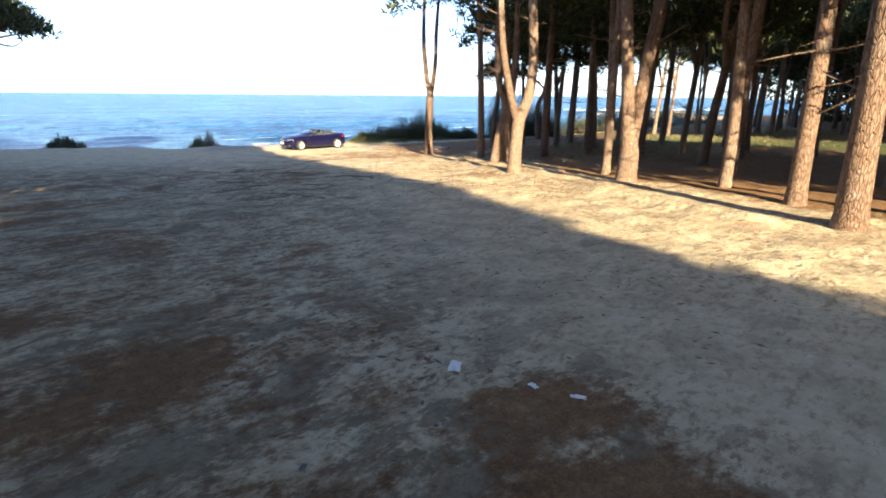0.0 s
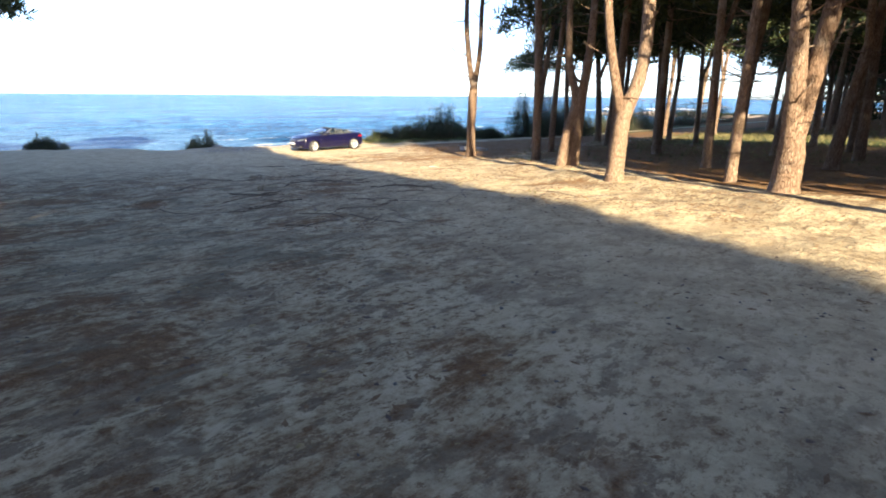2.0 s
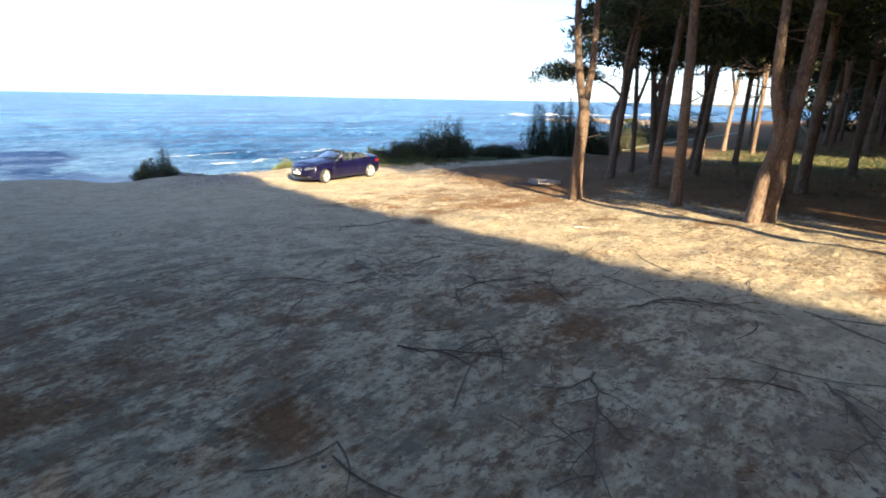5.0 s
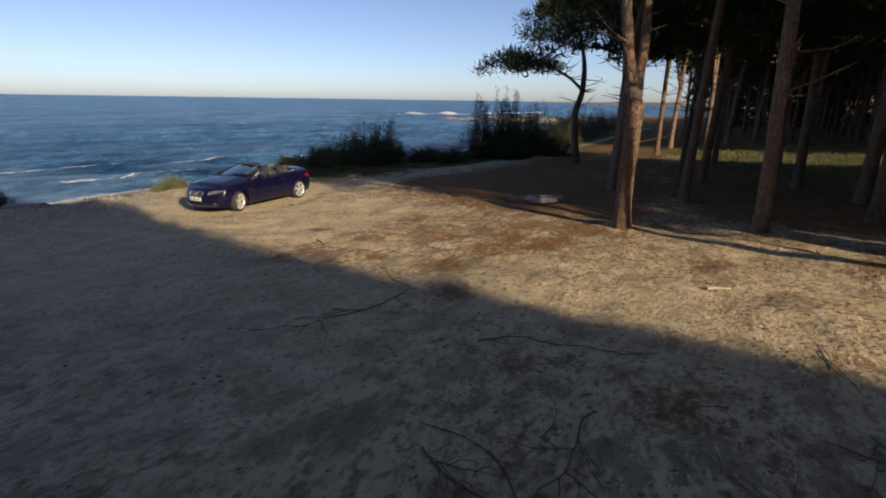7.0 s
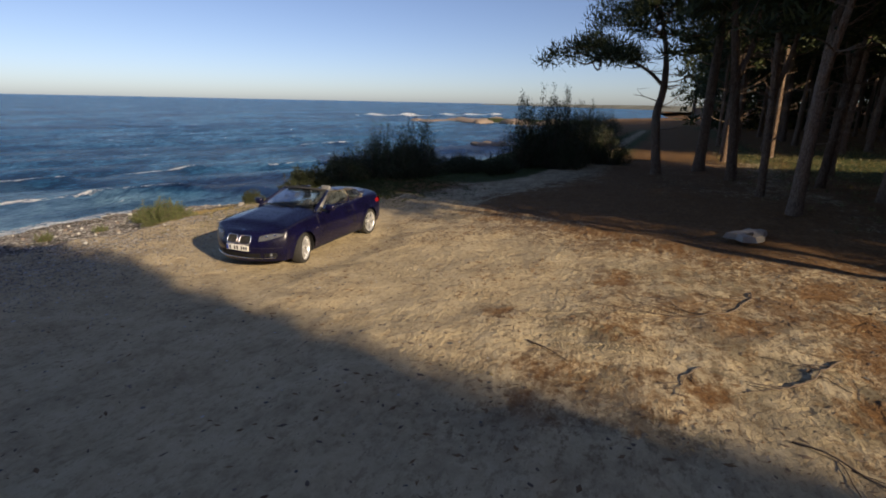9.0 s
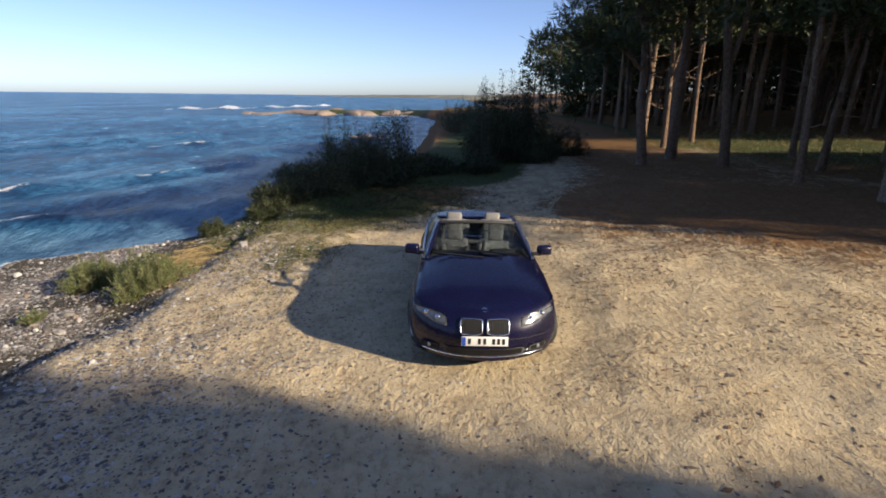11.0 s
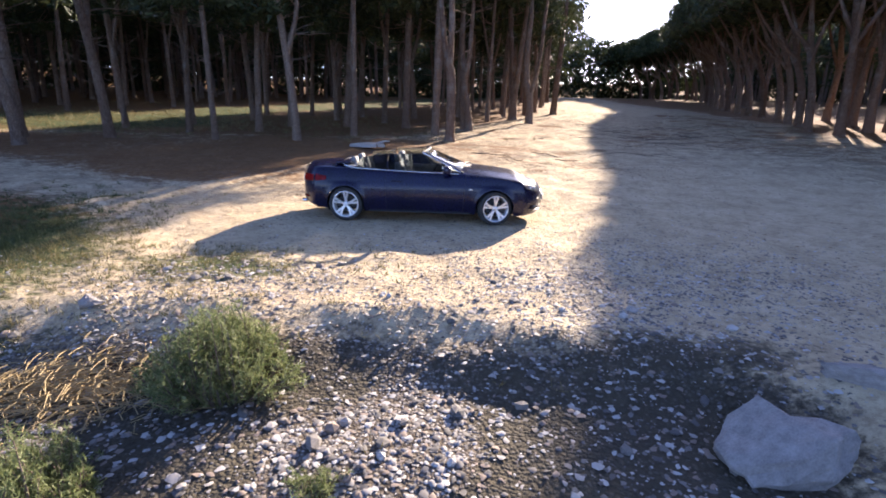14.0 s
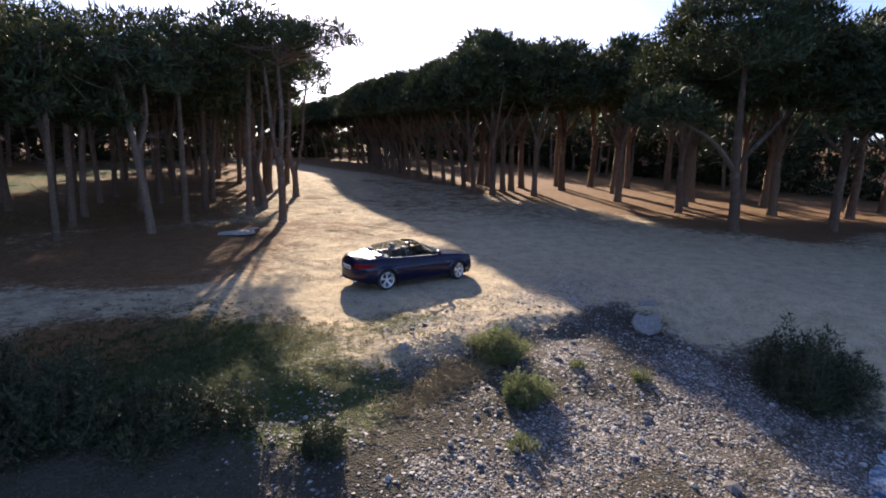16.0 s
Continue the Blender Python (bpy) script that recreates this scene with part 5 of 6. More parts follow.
    bmesh.ops.create_cone(bm, cap_ends=True, segments=20, radius1=0.036, radius2=0.036, depth=0.008, matrix=pose(-2.265, 0, 0.90, 0, -75))
    part("round_badge", bm, M_CHROME, car)
    return car


convertible((0, 0, 0.0), 0)

# ---- bushes, stones, driftwood and litter ----
def bush(name, place, label, radius, height, seed, leaf, group="", shoots=90, per=16, length=0.11, width=0.022, tall=0, spread=0.13):
    """A shrub: many shoots fanned from the foot, each set with small leaves along its outer part; some stand above the rest."""
    rng = np.random.default_rng(seed)
    ob = thing(name, (*place, gz(*place)), label, "bush", group)
    lines, centres, sizes = [], [], []
    for i in range(shoots + tall):
        a, q = rng.uniform(0, 2 * math.pi), math.sqrt(rng.random())
        rim = 0.82 + 0.18 * math.sin(3 * a + seed) + 0.12 * math.sin(5 * a + 2 * seed)
        foot = np.array([math.cos(a), math.sin(a), 0]) * radius * q * 0.45
        up = height * (1 - 0.72 * q ** 3) * rng.uniform(0.55, 1.06)
        if i >= shoots:
            q *= 0.6
            up = height * rng.uniform(1.0, 1.38)
        e = np.array([math.cos(a) * radius * q * rim, math.sin(a) * radius * q * rim, up]) + rng.normal(0, 0.05, 3)
        m = foot + (e - foot) * 0.5 + np.array([math.cos(a), math.sin(a), 0]) * radius * 0.10
        line = smooth_line([(*(foot - (0, 0, 0.1)), 0.010 + 0.006 * radius), (*m, 0.008), (*e, 0.003)], 3)
        if i % 2 == 0 or i >= shoots:
            lines.append(line)
        steps = max(4, int(np.linalg.norm(e - foot) / (spread * 1.15)))
        for t in np.linspace(0.18 if i < shoots else 0.45, 1.0, steps):
            k = min(len(line) - 1, int(t * (len(line) - 1)))
            nxt = min(len(line) - 1, k + 1)
            f = t * (len(line) - 1) - k
            centres.append(line[k, :3] * (1 - f) + line[nxt, :3] * f)
            sizes.append(spread * (1.15 - 0.6 * t) * rng.uniform(0.8, 1.2) * (1.0 if i < shoots else 1.15))
    tagged(mesh_part("stemwork", tubes_mesh("stemwork", lines, 4), M_TWIG, ob), kind="stuff")
    tagged(mesh_part("foliage", sprays("foliage", np.array(centres), np.array(sizes), per, length, width, rng, 0.45, 1.0), leaf, ob), kind="stuff")
    return ob


SHORE = "dark bushes along the shore bank"
for i, (x, y, r, h, bare) in enumerate(((-8.3, -5.7, 0.9, 0.7, 2), (-9.6, -5.0, 1.2, 1.1, 3), (-11.2, -4.2, 1.5, 1.7, 5), (-12.7, -2.7, 1.3, 2.2, 14), (-13.6, -4.4, 1.6, 2.0, 6), (-11.3, -2.7, 0.9, 1.3, 3),
                                        (-15.6, -4.4, 1.4, 1.2, 2), (-14.6, -0.9, 1.2, 0.55, 1), (-16.4, -1.7, 1.2, 0.6, 1), (-17.2, 1.2, 1.2, 3.1, 14), (-18.2, 2.5, 1.5, 3.3, 20), (-17.0, 3.6, 1.2, 1.6, 4), (-20.2, 3.8, 1.6, 2.7, 16),
                                        (-20.8, 1.6, 1.4, 2.2, 8), (-22.8, 2.2, 2.0, 2.5, 8), (-19.4, 5.6, 1.2, 1.4, 3), (-25.4, 4.2, 1.9, 2.0, 5),
                                        (-28.0, 3.4, 2.0, 1.6, 4), (-31.5, 3.0, 2.3, 2.0, 4), (-35.5, 2.2, 2.4, 2.1, 4), (-39.5, 1.0, 2.6, 2.2, 4), (-44.0, 2.6, 2.8, 2.4, 4), (-50.0, 1.0, 3.0, 2.4, 4), (-57.0, 2.0, 3.2, 2.6, 4), (-11.9, -5.9, 1.2, 0.9, 2), (-14.2, 0.8, 0.9, 0.8, 2))):
    bush("bush", (x, y), "dense dark green bush with upright twigs on the shore bank", r * 1.2, h * 0.9, 40 + i, M_BUSH, SHORE, int((95 if x > -24 else 60) * r), 15 if x > -24 else 9, 0.11, 0.030 if x > -24 else 0.045, bare, 0.28)
bush("bush", (3.8, -10.4), "upright feathery dark bush at the foot of the bank", 1.5, 1.3, 61, M_BUSH, "", 260, 15, 0.12, 0.022, 10, 0.19)
bush("bush", (12.4, -14.3), "low dark bush beside the water", 1.4, 0.95, 62, M_BUSH, "", 200, 15, 0.11, 0.025, 4)
for i, (x, y, r, h) in enumerate(((-6.2, -6.9, 0.45, 0.36), (-7.4, -5.9, 0.7, 0.40))):
    bush("bush", (x, y), "low dark ground-hugging bush at the edge of the pebbles", r, h, 64 + i, M_BUSH, SHORE, int(110 * r), 14, 0.09, 0.022, 3, 0.17)
GREEN = "green shrubs among the pebbles"
bush("shrub", (-1.44, -5.95), "bright green feathery shrub on the pebbles", 0.80, 0.62, 71, M_SHRUB, GREEN, 420, 12, 0.055, 0.010, 8, 0.075)
bush("shrub", (-2.16, -7.5), "low light-green shrub on the pebbles", 0.62, 0.48, 72, M_SHRUB, GREEN, 330, 12, 0.055, 0.010, 2, 0.075)
bush("shrub", (0.75, -8.25), "small green seedling shrub among pebbles", 0.26, 0.20, 73, M_SHRUB, GREEN, 60, 11, 0.05, 0.008, 0, 0.05)
bush("shrub", (-3.3, -8.6), "small yellow-green tuft on the beach", 0.32, 0.20, 74, M_SHRUB, GREEN, 60, 11, 0.05, 0.008, 0, 0.05)
bush("shrub", (-0.2, -7.2), "sparse yellowish sprig among the stones", 0.22, 0.16, 75, M_SHRUB, GREEN, 40, 11, 0.05, 0.008, 0, 0.05)


def tufts(name, label, spots, seed, blade, width, count, material):
    rng = np.random.default_rng(seed)
    pts = np.array([(x, y, gz(x, y)) for x, y in spots])
    me = sprays(name, pts, rng.uniform(0.04, 0.12, len(pts)), count, blade, width, rng, 1.3, 0.2)
    return tagged(mesh_part(name, me, material), label, "grass", kind="stuff")


grng = np.random.default_rng(12)
gx, gy = grng.normal(-7.2, 3.2, 4200), grng.normal(-3.0, 1.6, 4200)
keep = [(a, b) for a, b in zip(gx, gy) if b > bank_y(a) - 1.0 and not (-4.5 < a and b > -2.6)]
tufts("grass", "short green grass on the bank behind the bushes", [q for q in keep if q[0] < -5.8], 13, 0.12, 0.012, 14, M_TURF)
tufts("dry_grass", "straw-coloured grass thinning out onto the sand", [q for q in keep if q[0] >= -5.8], 16, 0.11, 0.011, 10, M_GRASS)
keep = [(a, b) for a, b in zip(grng.uniform(-30, 6, 2600), grng.uniform(7, 34, 2600)) if float(fbm(np.array([a]), np.array([b]), 0.12, 2)[0]) > 0.5 and in_wood(a, b)]
tufts("undergrowth", "thin grass on the needle-covered wood floor", keep, 14, 0.16, 0.016, 9, M_GRASS)
keep = [(a, b) for a, b in zip(grng.normal(-20, 8, 2600), grng.normal(18, 4.0, 2600)) if b > 11]
tufts("glade_grass", "bright grass in the sunlit glade", keep, 15, 0.22, 0.02, 9, M_GRASS)


def stone_mesh(seed, rough=0.22, flat=0.6, cuts=2):
    rng = np.random.default_rng(seed)
    bm = bmesh.new()
    bmesh.ops.create_icosphere(bm, subdivisions=cuts, radius=1.0)
    ax = rng.uniform(0.75, 1.25, 3) * np.array([1, 1, flat])
    off = Vector(rng.uniform(0, 50, 3))
    for v in bm.verts:
        k = 1 + rough * noise.noise(v.co * 1.3 + off) * 1.6 + rough * 0.5 * noise.noise(v.co * 3.1 + off)
        v.co = Vector((v.co.x * ax[0], v.co.y * ax[1], v.co.z * ax[2])) * k
    return bm


def stone_materials():
    out = []
    for n, c in enumerate(((0.33, 0.308, 0.278), (0.17, 0.156, 0.140), (0.43, 0.415, 0.385), (0.105, 0.098, 0.090), (0.23, 0.180, 0.142))):
        out.append(plain("beach_stone_%s" % "abcde"[n], c, 0.85, 0, 0.25, 4.0, 0.3))
    return out


STONES = stone_materials()
PEBBLES = "larger stones on the pebble beach"
shapes = []
for i in range(10):
    me = bpy.data.meshes.new("stone")
    bm = stone_mesh(200 + i, cuts=1)
    bm.to_mesh(me)
    bm.free()
    me.materials.append(STONES[i % 5])
    shapes.append(me)
srng = np.random.default_rng(21)


def beach_spots(rng, count, x0=-7.0, x1=7.0):
    """Places on the beach, thinning out towards the sand and where weed lies."""
    found = np.zeros((0, 2))
    while len(found) < count:
        x, y = rng.uniform(x0, x1, 20000), rng.uniform(-13.2, -2.2, 20000)
        want = np.clip((-y - 2.9) / 3.4, 0, 1) * np.exp(-(np.maximum(0, -x - 5) / 3) ** 2 - (np.maximum(0, x - 2.6) / 1.9) ** 2) * (0.35 + 0.9 * fbm(x, y, 0.8, 2))
        want = want * np.where((x < -3.6) & (y > -5.6), 0.15, 1.0) * np.where((x < -3.4) & (y > -7.6), 0.45, 1.0) * np.where(y < -9.0, 0.85, 1.0)
        want = want * (1 - 0.7 * sstep(fbm(x, y, 0.45, 3), 0.42, 0.56))
        keep = rng.random(20000) < want
        found = np.vstack([found, np.stack([x[keep], y[keep]], 1)])
    return found[:count]


large_spots = beach_spots(srng, 290)
for i in range(290):
    x, y = (float(q) for q in large_spots[i])
    r = srng.uniform(0.028, 0.075) * (1.7 if srng.random() < 0.06 else 1)
    ob = new("stone", shapes[srng.integers(10)])
    ob.matrix_world = pose(x, y, gz(x, y) + r * 0.22, srng.uniform(-15, 15), srng.uniform(-15, 15), srng.uniform(0, 360)) @ Matrix.Diagonal((r, r * srng.uniform(0.7, 1.2), r, 1))
    tagged(ob, "rounded pale stone lying among beach pebbles", "stone", PEBBLES)


def gravel(name, label, spots, radii, seed, mats):
    """Small stones past counting, as one mesh."""
    rng = np.random.default_rng(seed)
    base = np.array([(1, 0, 0), (0.45, 0.85, 0.05), (-0.55, 0.8, 0), (-1, -0.05, 0.05), (-0.5, -0.85, 0), (0.5, -0.8, 0.05), (0.1, 0.05, 0.46)])
    tri = np.array([(k, (k + 1) % 6, 6) for k in range(6)])
    n = len(spots)
    xy = np.array(spots)
    z = ground_z(xy[:, 0], xy[:, 1])
    a = rng.uniform(0, 2 * math.pi, n)
    sx, sy, sz = (radii * rng.uniform(0.6, 1.3, n) for _ in range(3))
    jit = base[None] + rng.normal(0, 0.16, (n, 7, 3))
    px, py, pz = jit[:, :, 0] * sx[:, None], jit[:, :, 1] * sy[:, None], jit[:, :, 2] * sz[:, None]
    v = np.stack([px * np.cos(a)[:, None] - py * np.sin(a)[:, None] + xy[:, :1], px * np.sin(a)[:, None] + py * np.cos(a)[:, None] + xy[:, 1:], pz + z[:, None]], -1)
    f = (tri[None] + 7 * np.arange(n)[:, None, None]).reshape(-1, 3)
    me = array_mesh(name, v.reshape(-1, 3), f)
    for m in mats:
        me.materials.append(m)
    me.polygons.foreach_set("material_index", np.repeat(rng.integers(0, len(mats), n), 6).astype(np.int32))
    return tagged(mesh_part(name, me, None), label, "pebbles", kind="stuff")


spots = beach_spots(srng, 36000, -9, 9)
gravel("pebble_field", "loose grey and white pebbles on the beach", spots, 0.011 + 0.032 * srng.random(36000) ** 2.2, 22, STONES)
near_car = [(srng.normal(1.5, 3.2), srng.normal(-1.2, 3.0)) for _ in range(5000)] + [(srng.normal(0.0, 3.0), srng.normal(-3.9, 0.9)) for _ in range(7000)]
gravel("grit_scatter", "small stones and cone scraps scattered over the sand", near_car, 0.007 + 0.019 * srng.random(12000) ** 2, 23, STONES[1:] + [M_TWIG])
strip = [(srng.normal(4.0, 1.7), srng.normal(-3.6, 1.2)) for _ in range(8000)]
gravel("gravel_strip", "fine pale and dark gravel pressed into the sand beside the pebbles", strip, 0.008 + 0.021 * srng.random(8000) ** 2.4, 25, STONES)
wide = [(srng.uniform(-2, 18), srng.uniform(3, 31)) for _ in range(5000)]
wide = [q for q in wide if across(*q) > -8]
gravel("sand_litter", "dark crumbs of bark and cones on the sand", wide, 0.008 + 0.022 * srng.random(len(wide)) ** 2, 24, [M_TWIG, M_TWIG, M_REED, STONES[3]])


def boulder(place, size, seed, label, turn=0.0):
    rng = np.random.default_rng(seed)
    bm = bmesh.new()
    for _ in range(13):
        d = Vector(rng.normal(size=3)).normalized()
        bm.verts.new((d.x * 1.05, d.y * 1.05, d.z * 0.75))
    hull = bmesh.ops.convex_hull(bm, input=bm.verts[:])
    bmesh.ops.delete(bm, geom=list({g for g in hull["geom_interior"] if isinstance(g, bmesh.types.BMVert)}), context="VERTS")
    bmesh.ops.bevel(bm, geom=bm.edges[:], offset=0.03, segments=1, profile=0.6, affect="EDGES")
    bmesh.ops.triangulate(bm, faces=bm.faces[:])
    bmesh.ops.subdivide_edges(bm, edges=[e for e in bm.edges if e.calc_length() > 0.25], cuts=2, use_grid_fill=True)
    for v in bm.verts:
        v.co += v.co.normalized() * 0.16 * noise.noise(v.co * 3.4 + Vector((seed, 0, 0)))
    ob = part("boulder", bm, M_STONE, None, smooth=False)
    ob.matrix_world = pose(*place, gz(*place) + size[2] * 0.22, 0, 0, turn) @ Matrix.Diagonal((*size, 1))
    return tagged(ob, label, "rock")


boulder((3.42, -6.65), (0.56, 0.40, 0.52), 301, "pale angular boulder half sunk in pebbles", 25)
boulder((4.35, -6.1), (0.36, 0.24, 0.16), 302, "flat grey rock slab on the beach", -20)
boulder((-3.4, -4.95), (0.16, 0.12, 0.12), 303, "fist-sized grey rock beside the grass", 10)


# spits of rock and sand far along the coast
def reef(name, places, seed, label):
    rng = np.random.default_rng(seed)
    ob = thing(name, (0, 0, 0), label, "reef", kind="stuff")
    bm = bmesh.new()
    for x, y, r, h in places:
        for _ in range(6):
            m = pose(x + rng.uniform(-r, r), y + rng.uniform(-r, r) * 0.35, SEA_Z + h * 0.1, 0, 0, rng.uniform(0, 360)) @ Matrix.Diagonal((r * rng.uniform(0.3, 0.6), r * rng.uniform(0.15, 0.35), h * rng.uniform(0.5, 1.0), 1))
            made = bmesh.ops.create_icosphere(bm, subdivisions=2, radius=1.0, matrix=m)
            for v in made["verts"]:
                v.co += Vector((0, 0, 0.25 * h * noise.noise(v.co * 0.6)))
    tagged(part("rockwork", bm, STONES[4], ob), kind="stuff")
    return ob


reef("reef", [(-116, -12, 7, 1.1), (-116, -20, 8, 1.2), (-115, -28, 8, 1.1), (-114, -36, 8, 0.9), (-113, -43, 6, 0.6), (-48, -9, 3, 0.5)], 81, "low brown rocks breaking the waves offshore")


def headland(name, label):
    """The low far coast across the bay, with a dark line of trees on it."""
    ob = thing(name, (0, 0, 0), label, "coast", kind="structure")
    n = 160
    t = np.linspace(0, 1, n)
    x, y = -700 - 900 * t, 60 - 520 * t ** 1.2
    h = (1 + 5 * fbm(t * 40, t * 0 + 2.0, 0.4, 3)) * (1 - t ** 2) * sstep(t, 0.0, 0.15) + 0.4
    rows = [np.stack([x + 60, y - 10, np.full(n, SEA_Z - 1)], 1), np.stack([x + 35, y, np.full(n, SEA_Z + 0.8)], 1), np.stack([x, y, SEA_Z + h + 1.6], 1), np.stack([x - 120, y + 60, SEA_Z + h + 3 * (1 - t)], 1)]
    idx = np.arange(4 * n).reshape(4, n)
    f = np.stack([idx[:-1, :-1], idx[1:, :-1], idx[1:, 1:], idx[:-1, 1:]], -1).reshape(-1, 4)
    tagged(mesh_part("far_land", array_mesh("far_land", np.vstack(rows), f), M_COAST, ob, smooth=True), kind="stuff")
    return ob


M_COAST = plain("far_coast_scrub", (0.19, 0.19, 0.14), 0.95, 0, 0.4, 0.02)
headland("headland", "low hazy coast with dark scrub across the bay")


# ---- driftwood, sticks and scraps ----
def stick(points, radius, seed, label, material=None, group=""):
    rng = np.random.default_rng(seed)
    pts = [(x, y, gz(x, y) + radius * 0.55 + lift, radius * f) for (x, y, lift), f in zip(points, np.linspace(1.0, 0.45, len(points)))]
    ob = mesh_part("stick", tubes_mesh("stick", [smooth_line(pts, 4)], 7, rng, 0.12), material or M_TWIG, smooth=True)
    return tagged(ob, label, "stick", group)


def dead_branch(place, turn, length, radius, seed, label):
    """A crooked bare branch with side twigs, lying on the sand."""
    rng = np.random.default_rng(seed)
    lines = []

    def run(x, y, a, ln, r, depth):
        pts, n = [], max(4, int(ln / 0.11))
        for k in range(n + 1):
            pts.append((x, y, gz(x, y) + r * 0.8 + 0.02 * rng.random() * (k > 0), r * (1 - 0.65 * k / n)))
            if depth and 0 < k < n and rng.random() < 0.33:
                run(x, y, a + rng.choice([-1, 1]) * rng.uniform(0.4, 1.0), ln * rng.uniform(0.2, 0.45), r * 0.55, depth - 1)
            a += rng.normal(0, 0.16)
            x, y = x + math.cos(a) * ln / n, y + math.sin(a) * ln / n
        lines.append(pts)
    run(*place, radians(turn), length, radius * 0.6, 2)
    ob = mesh_part("dead_branch", tubes_mesh("dead_branch", lines, 6, rng, 0.12), M_TWIG, smooth=True)
    return tagged(ob, label, "branch", "dead branches on the sand")


for i, (x, y, a, ln, r) in enumerate(((1.0, 8.95, -8, 2.7, 0.020), (3.3, 9.5, -35, 1.5, 0.018), (3.9, 8.0, -30, 0.9, 0.014), (5.2, 8.6, 60, 1.6, 0.016), (6.4, 9.8, 10, 2.0, 0.018),
                                       (7.6, 11.6, 140, 1.8, 0.016), (8.6, 13.2, -20, 2.2, 0.018), (9.8, 12.0, 70, 1.7, 0.015), (10.6, 15.2, 200, 2.4, 0.022), (8.0, 15.4, 30, 1.6, 0.018),
                                       (11.4, 17.6, 20, 1.9, 0.022), (9.2, 17.2, 150, 2.1, 0.022), (12.2, 15.4, 100, 1.6, 0.020), (10.2, 19.6, 30, 1.8, 0.018), (11.8, 13.0, 35, 1.6, 0.018), (9.4, 14.4, 85, 1.4, 0.016))):
    dead_branch((x, y), a, ln, r, 700 + i, "crooked dead branch lying on sand")
krng = np.random.default_rng(33)
for i in range(56):
    x, y, a = krng.uniform(6.5, 14.5), krng.uniform(12.5, 22), krng.uniform(0, 2 * math.pi)
    if across(x, y) < -4:
        continue
    ln, c = krng.uniform(0.35, 1.7), krng.uniform(-0.7, 0.7)
    pts = [(x + ln * t * math.cos(a + c * t), y + ln * t * math.sin(a + c * t), 0.012 * math.sin(3 * t)) for t in (0, 0.33, 0.66, 1.0)]
    stick(pts, krng.uniform(0.005, 0.011), 500 + i, "thin curved dead twig on shaded sand", None, "twigs on the sand")


def plank():
    """A broken slab of bleached wood, wide at one end and splintered at the other, with a stub of branch on it."""
    ob = thing("driftwood_log", (-2.95, 9.55, gz(-2.95, 9.55)), "bleached broken slab of driftwood at the wood's edge", "log", turn=-28)
    bm = bmesh.new()
    outline = [(-0.78, -0.05), (-0.60, 0.16), (-0.30, 0.20), (0.0, 0.30), (0.35, 0.38), (0.62, 0.34), (0.78, 0.12), (0.60, -0.08), (0.70, -0.30), (0.34, -0.26), (0.02, -0.22), (-0.36, -0.20), (-0.55, -0.13)]
    low, high = [], []
    for x, y in outline:
        lift = 0.03 + 0.05 * (x + 0.8) + 0.05 * noise.noise(Vector((x * 3, y * 3, 1)))
        low.append(bm.verts.new((x * 1.02, y * 1.05, lift - 0.03)))
        high.append(bm.verts.new((x * 0.96, y * 0.88, lift + 0.09 + 0.04 * noise.noise(Vector((x * 4, y * 4, 7))))))
    n = len(outline)
    for k in range(n):
        bm.faces.new((low[k], low[(k + 1) % n], high[(k + 1) % n], high[k]))
    top = bm.verts.new((0.1, 0.04, 0.23))
    foot = bm.verts.new((0.1, 0.04, 0.02))
    for k in range(n):
        bm.faces.new((high[k], high[(k + 1) % n], top))
        bm.faces.new((low[(k + 1) % n], low[k], foot))
    part("slab", bm, M_WOOD, ob)
    mesh_part("branch_stub", tubes_mesh("branch_stub", [smooth_line([(0.3, 0.1, 0.15, 0.05), (0.62, 0.22, 0.26, 0.04), (0.95, 0.20, 0.30, 0.02)], 4)], 8, np.random.default_rng(8), 0.15), M_WOOD, ob)


plank()


def scrap(place, size, seed, label):
    bm = bmesh.new()
    bmesh.ops.create_grid(bm, x_segments=9, y_segments=7, size=0.5)
    off = Vector((seed, 2 * seed, 0))
    for v in bm.verts:
        n = noise.noise(v.co * 3 + off)
        v.co = Vector((v.co.x * size[0] * (1 + 0.35 * n), v.co.y * size[1] * (1 + 0.5 * noise.noise(v.co * 2 - off)), 0.03 + size[2] * (0.5 + n) * (1 - abs(v.co.x) - abs(v.co.y))))
    bmesh.ops.solidify(bm, geom=bm.faces[:], thickness=0.004)
    ob = part("scrap", bm, M_SCRAP, None)
    ob.matrix_world = pose(*place, gz(*place), 0, 0, seed * 40)
    return tagged(ob, label, "litter")


scrap((15.75, 30.35), (0.15, 0.09, 0.035), 1, "crumpled white scrap of paper on sand")
scrap((15.55, 30.95), (0.075, 0.045, 0.02), 2, "small torn white scrap on brown litter")
scrap((15.45, 31.25), (0.10, 0.035, 0.02), 3, "thin white strip of litter on sand")


stick([(3.88, 5.98, 0.01), (4.06, 6.28, 0.015), (4.30, 6.55, 0.01)], 0.011, 5, "thin straight dead twig on sand", M_TWIG)
stick([(4.31, 14.13, 0.02), (4.26, 14.25, 0.03), (4.17, 14.46, 0.02)], 0.028, 4, "short pale barkless stick on sand", M_WOOD)


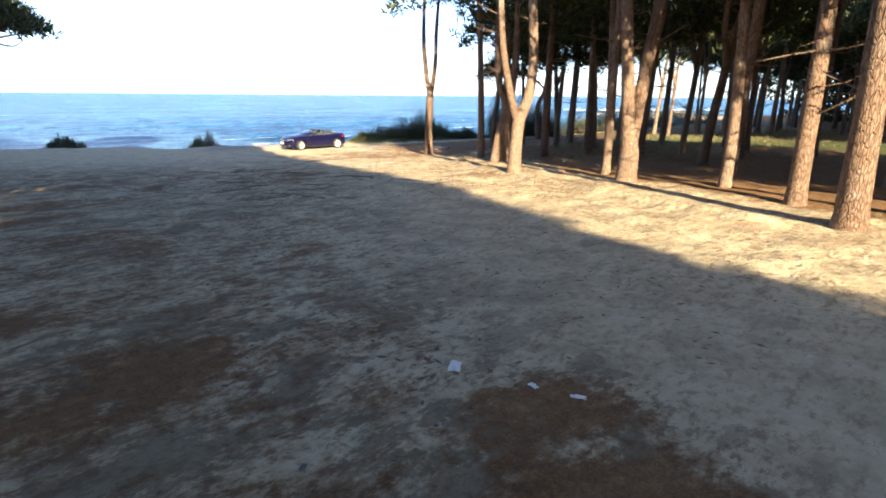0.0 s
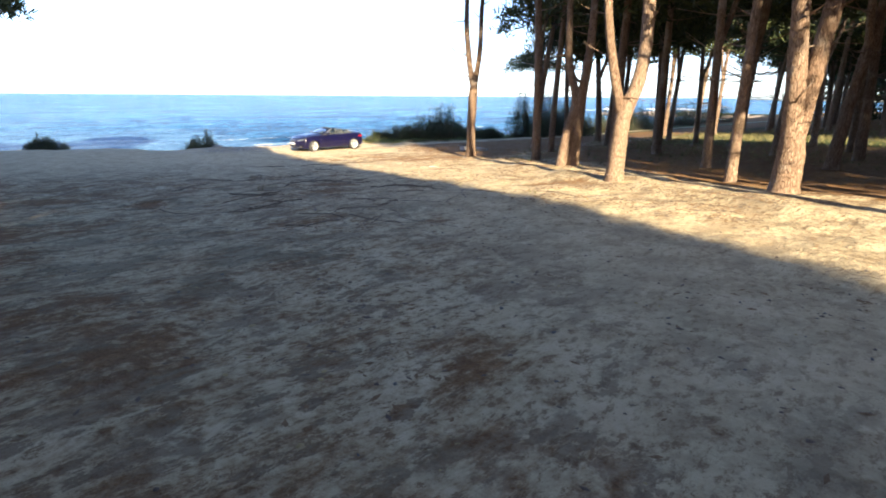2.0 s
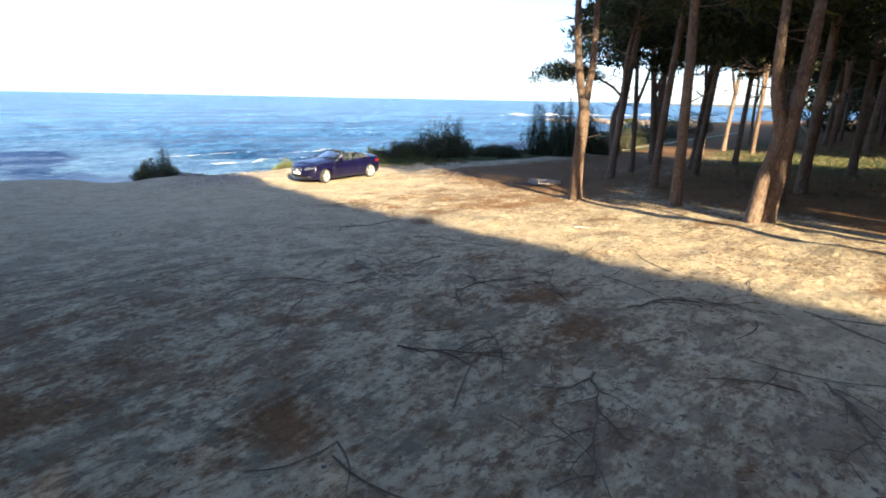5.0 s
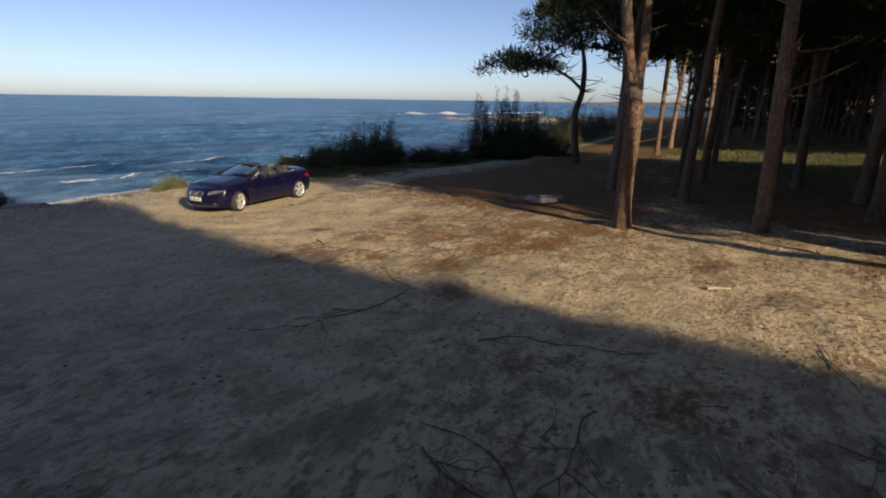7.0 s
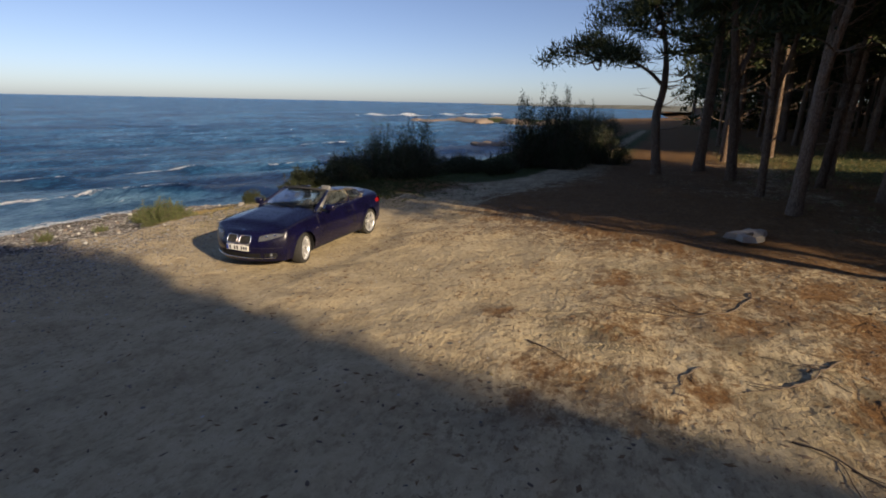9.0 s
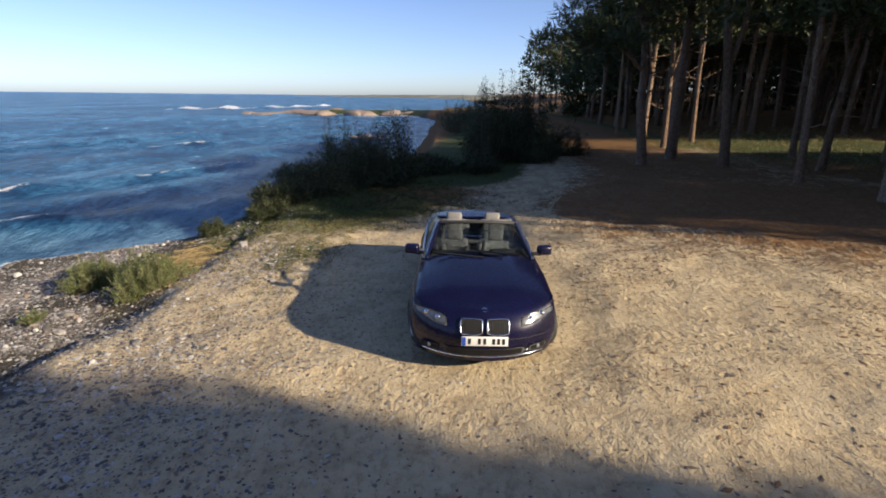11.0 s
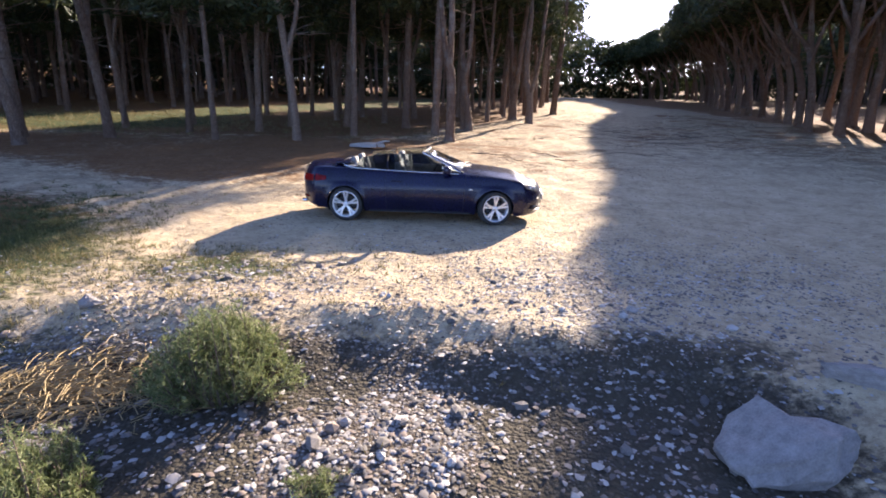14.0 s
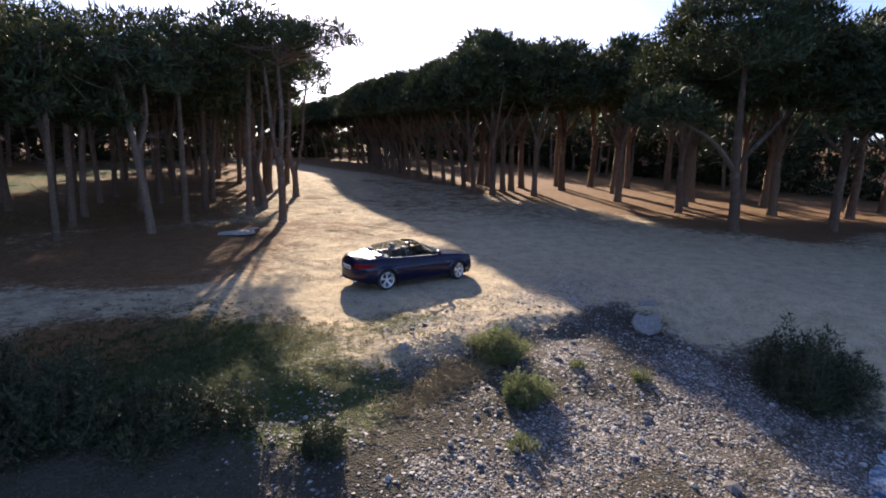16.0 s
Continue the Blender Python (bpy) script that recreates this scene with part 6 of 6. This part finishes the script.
def reed_heap():
    """Dry reeds and seaweed washed into a heap beside the shrubs."""
    rng = np.random.default_rng(55)
    lines = []
    for _ in range(1900):
        t = rng.normal(0, 0.85)
        x, y = -3.2 + t, -6.2 + 0.22 * t + rng.normal(0, 0.27)
        a, ln = rng.normal(0.4, 1.0), rng.uniform(0.08, 0.34)
        z = gz(x, y) + rng.uniform(0.01, 0.14) * math.exp(-((x + 3.2) ** 2 + 2 * (y + 6.2) ** 2))
        d = np.array([math.cos(a), math.sin(a), rng.uniform(-0.12, 0.22)]) * ln
        lines.append([(x, y, z, 0.0045), (x + d[0] * 0.5, y + d[1] * 0.5, z + 0.012 + d[2] * 0.4, 0.0045), (x + d[0], y + d[1], z + max(0, d[2]) * 0.7, 0.003)])
    ob = mesh_part("reed_heap", tubes_mesh("reed_heap", lines, 4), M_REED)
    return tagged(ob, "heap of dry straw-coloured reeds on the pebbles", "reeds", kind="stuff")


reed_heap()


# ---- tyre prints and litter on the sand ----
def tyre_print(start, end, rows, seed, label):
    """Rows of small sand lugs pressed up by a tyre's tread."""
    rng = np.random.default_rng(seed)
    a, b = np.array(start), np.array(end)
    ln = np.linalg.norm(b - a)
    u = (b - a) / ln
    n = np.array([-u[1], u[0]])
    verts, faces = [], []
    for r in range(rows):
        off = (r - (rows - 1) / 2) * 0.085
        for k in range(int(ln / 0.048)):
            if rng.random() < 0.12:
                continue
            c = a + u * (0.048 * k + rng.normal(0, 0.004)) + n * (off + 0.02 * math.sin(k * 0.12))
            slant = u * 0.02 * (1 if r % 2 else -1)
            z = gz(*c)
            high = 0.009 * rng.uniform(0.5, 1.1)
            foot = [c + n * 0.036 + slant - u * 0.015, c + n * 0.036 + slant + u * 0.015, c - n * 0.036 - slant + u * 0.015, c - n * 0.036 - slant - u * 0.015]
            ridge = [c + n * 0.030 + slant, c - n * 0.030 - slant]
            i = len(verts)
            verts += [(*p, z - 0.012) for p in foot] + [(*p, z + high) for p in ridge]
            faces += [(i, i + 1, i + 4), (i + 1, i + 2, i + 5), (i + 1, i + 5, i + 4), (i + 2, i + 3, i + 5), (i + 3, i, i + 4), (i + 3, i + 4, i + 5)]
    me = array_mesh("tyre_print", np.array(verts), np.array(faces))
    return tagged(mesh_part("tyre_print", me, M_GROUND), label, "tyre track", kind="stuff")


tyre_print((2.86, 5.75), (2.20, 7.95), 2, 1, "tread print of a tyre in dry sand")
tyre_print((3.98, 5.85), (3.60, 7.55), 3, 2, "wide tread print of a tyre in dry sand")
tyre_print((-4.2, 1.55), (-8.2, 2.9), 2, 3, "tyre print along the sandy track")


def flat_litter(name, label, spots, seed, mats, length=0.032):
    """Scraps of bark and needle tufts lying flat, slightly raised."""
    rng = np.random.default_rng(seed)
    xy = np.array(spots)
    n = len(xy)
    z = ground_z(xy[:, 0], xy[:, 1])
    a = rng.normal(2.2, 0.8, n)
    ln = length * (0.4 + 1.8 * rng.random(n) ** 2)
    wd = ln * rng.uniform(0.18, 0.5, n)
    base = np.array([(1, 0, 0), (0.2, 1, 0), (-1, 0.2, 0), (-0.1, -1, 0), (0, 0, 0.55)])
    v = base[None] * np.stack([ln, wd, wd], 1)[:, None, :]
    c, s = np.cos(a)[:, None], np.sin(a)[:, None]
    out = np.stack([v[:, :, 0] * c - v[:, :, 1] * s + xy[:, :1], v[:, :, 0] * s + v[:, :, 1] * c + xy[:, 1:], v[:, :, 2] + z[:, None] + 0.003], -1)
    tri = np.array([(0, 1, 4), (1, 2, 4), (2, 3, 4), (3, 0, 4)])
    me = array_mesh(name, out.reshape(-1, 3), (tri[None] + 5 * np.arange(n)[:, None, None]).reshape(-1, 3))
    for m in mats:
        me.materials.append(m)
    me.polygons.foreach_set("material_index", np.repeat(rng.integers(0, len(mats), n), 4).astype(np.int32))
    return tagged(mesh_part(name, me, None), label, "litter", kind="stuff")


M_BROWN = plain("brown_needle_litter", (0.19, 0.115, 0.058), 0.95, 0, 0.45, 5.0)
lrng = np.random.default_rng(61)
lx, ly = lrng.uniform(-6, 9, 70000), lrng.uniform(1, 26, 70000)
dist, side = line_distance(lx, ly, BERM)
want = np.exp(-(np.clip(-dist * side, 0, None) / 4.4) ** 2) * (dist * side < 1.5) * sstep(fbm(lx, ly, 0.9, 3), 0.42, 0.60)
flat_litter("needle_litter", "brown pine needles and bark crumbs strewn over sand", [(a, b) for a, b, w in zip(lx, ly, want) if lrng.random() < w], 62, [M_BROWN, M_BROWN, M_TWIG])
lx, ly = lrng.uniform(-3, 18, 42000), lrng.uniform(-3, 32, 42000)
want = 0.06 + 0.60 * sstep(fbm(lx, ly, 0.7, 3), 0.47, 0.66) * (0.25 + 0.75 * sstep(3.0 - lx + 0.51 * ly, -1, 2))
flat_litter("bark_crumbs", "dark crumbs of bark scattered over the clearing", [(a, b) for a, b, w in zip(lx, ly, want) if lrng.random() < w and abs(b) + abs(a) > 2.5], 63, [M_TWIG, M_BROWN, M_BROWN], 0.027)
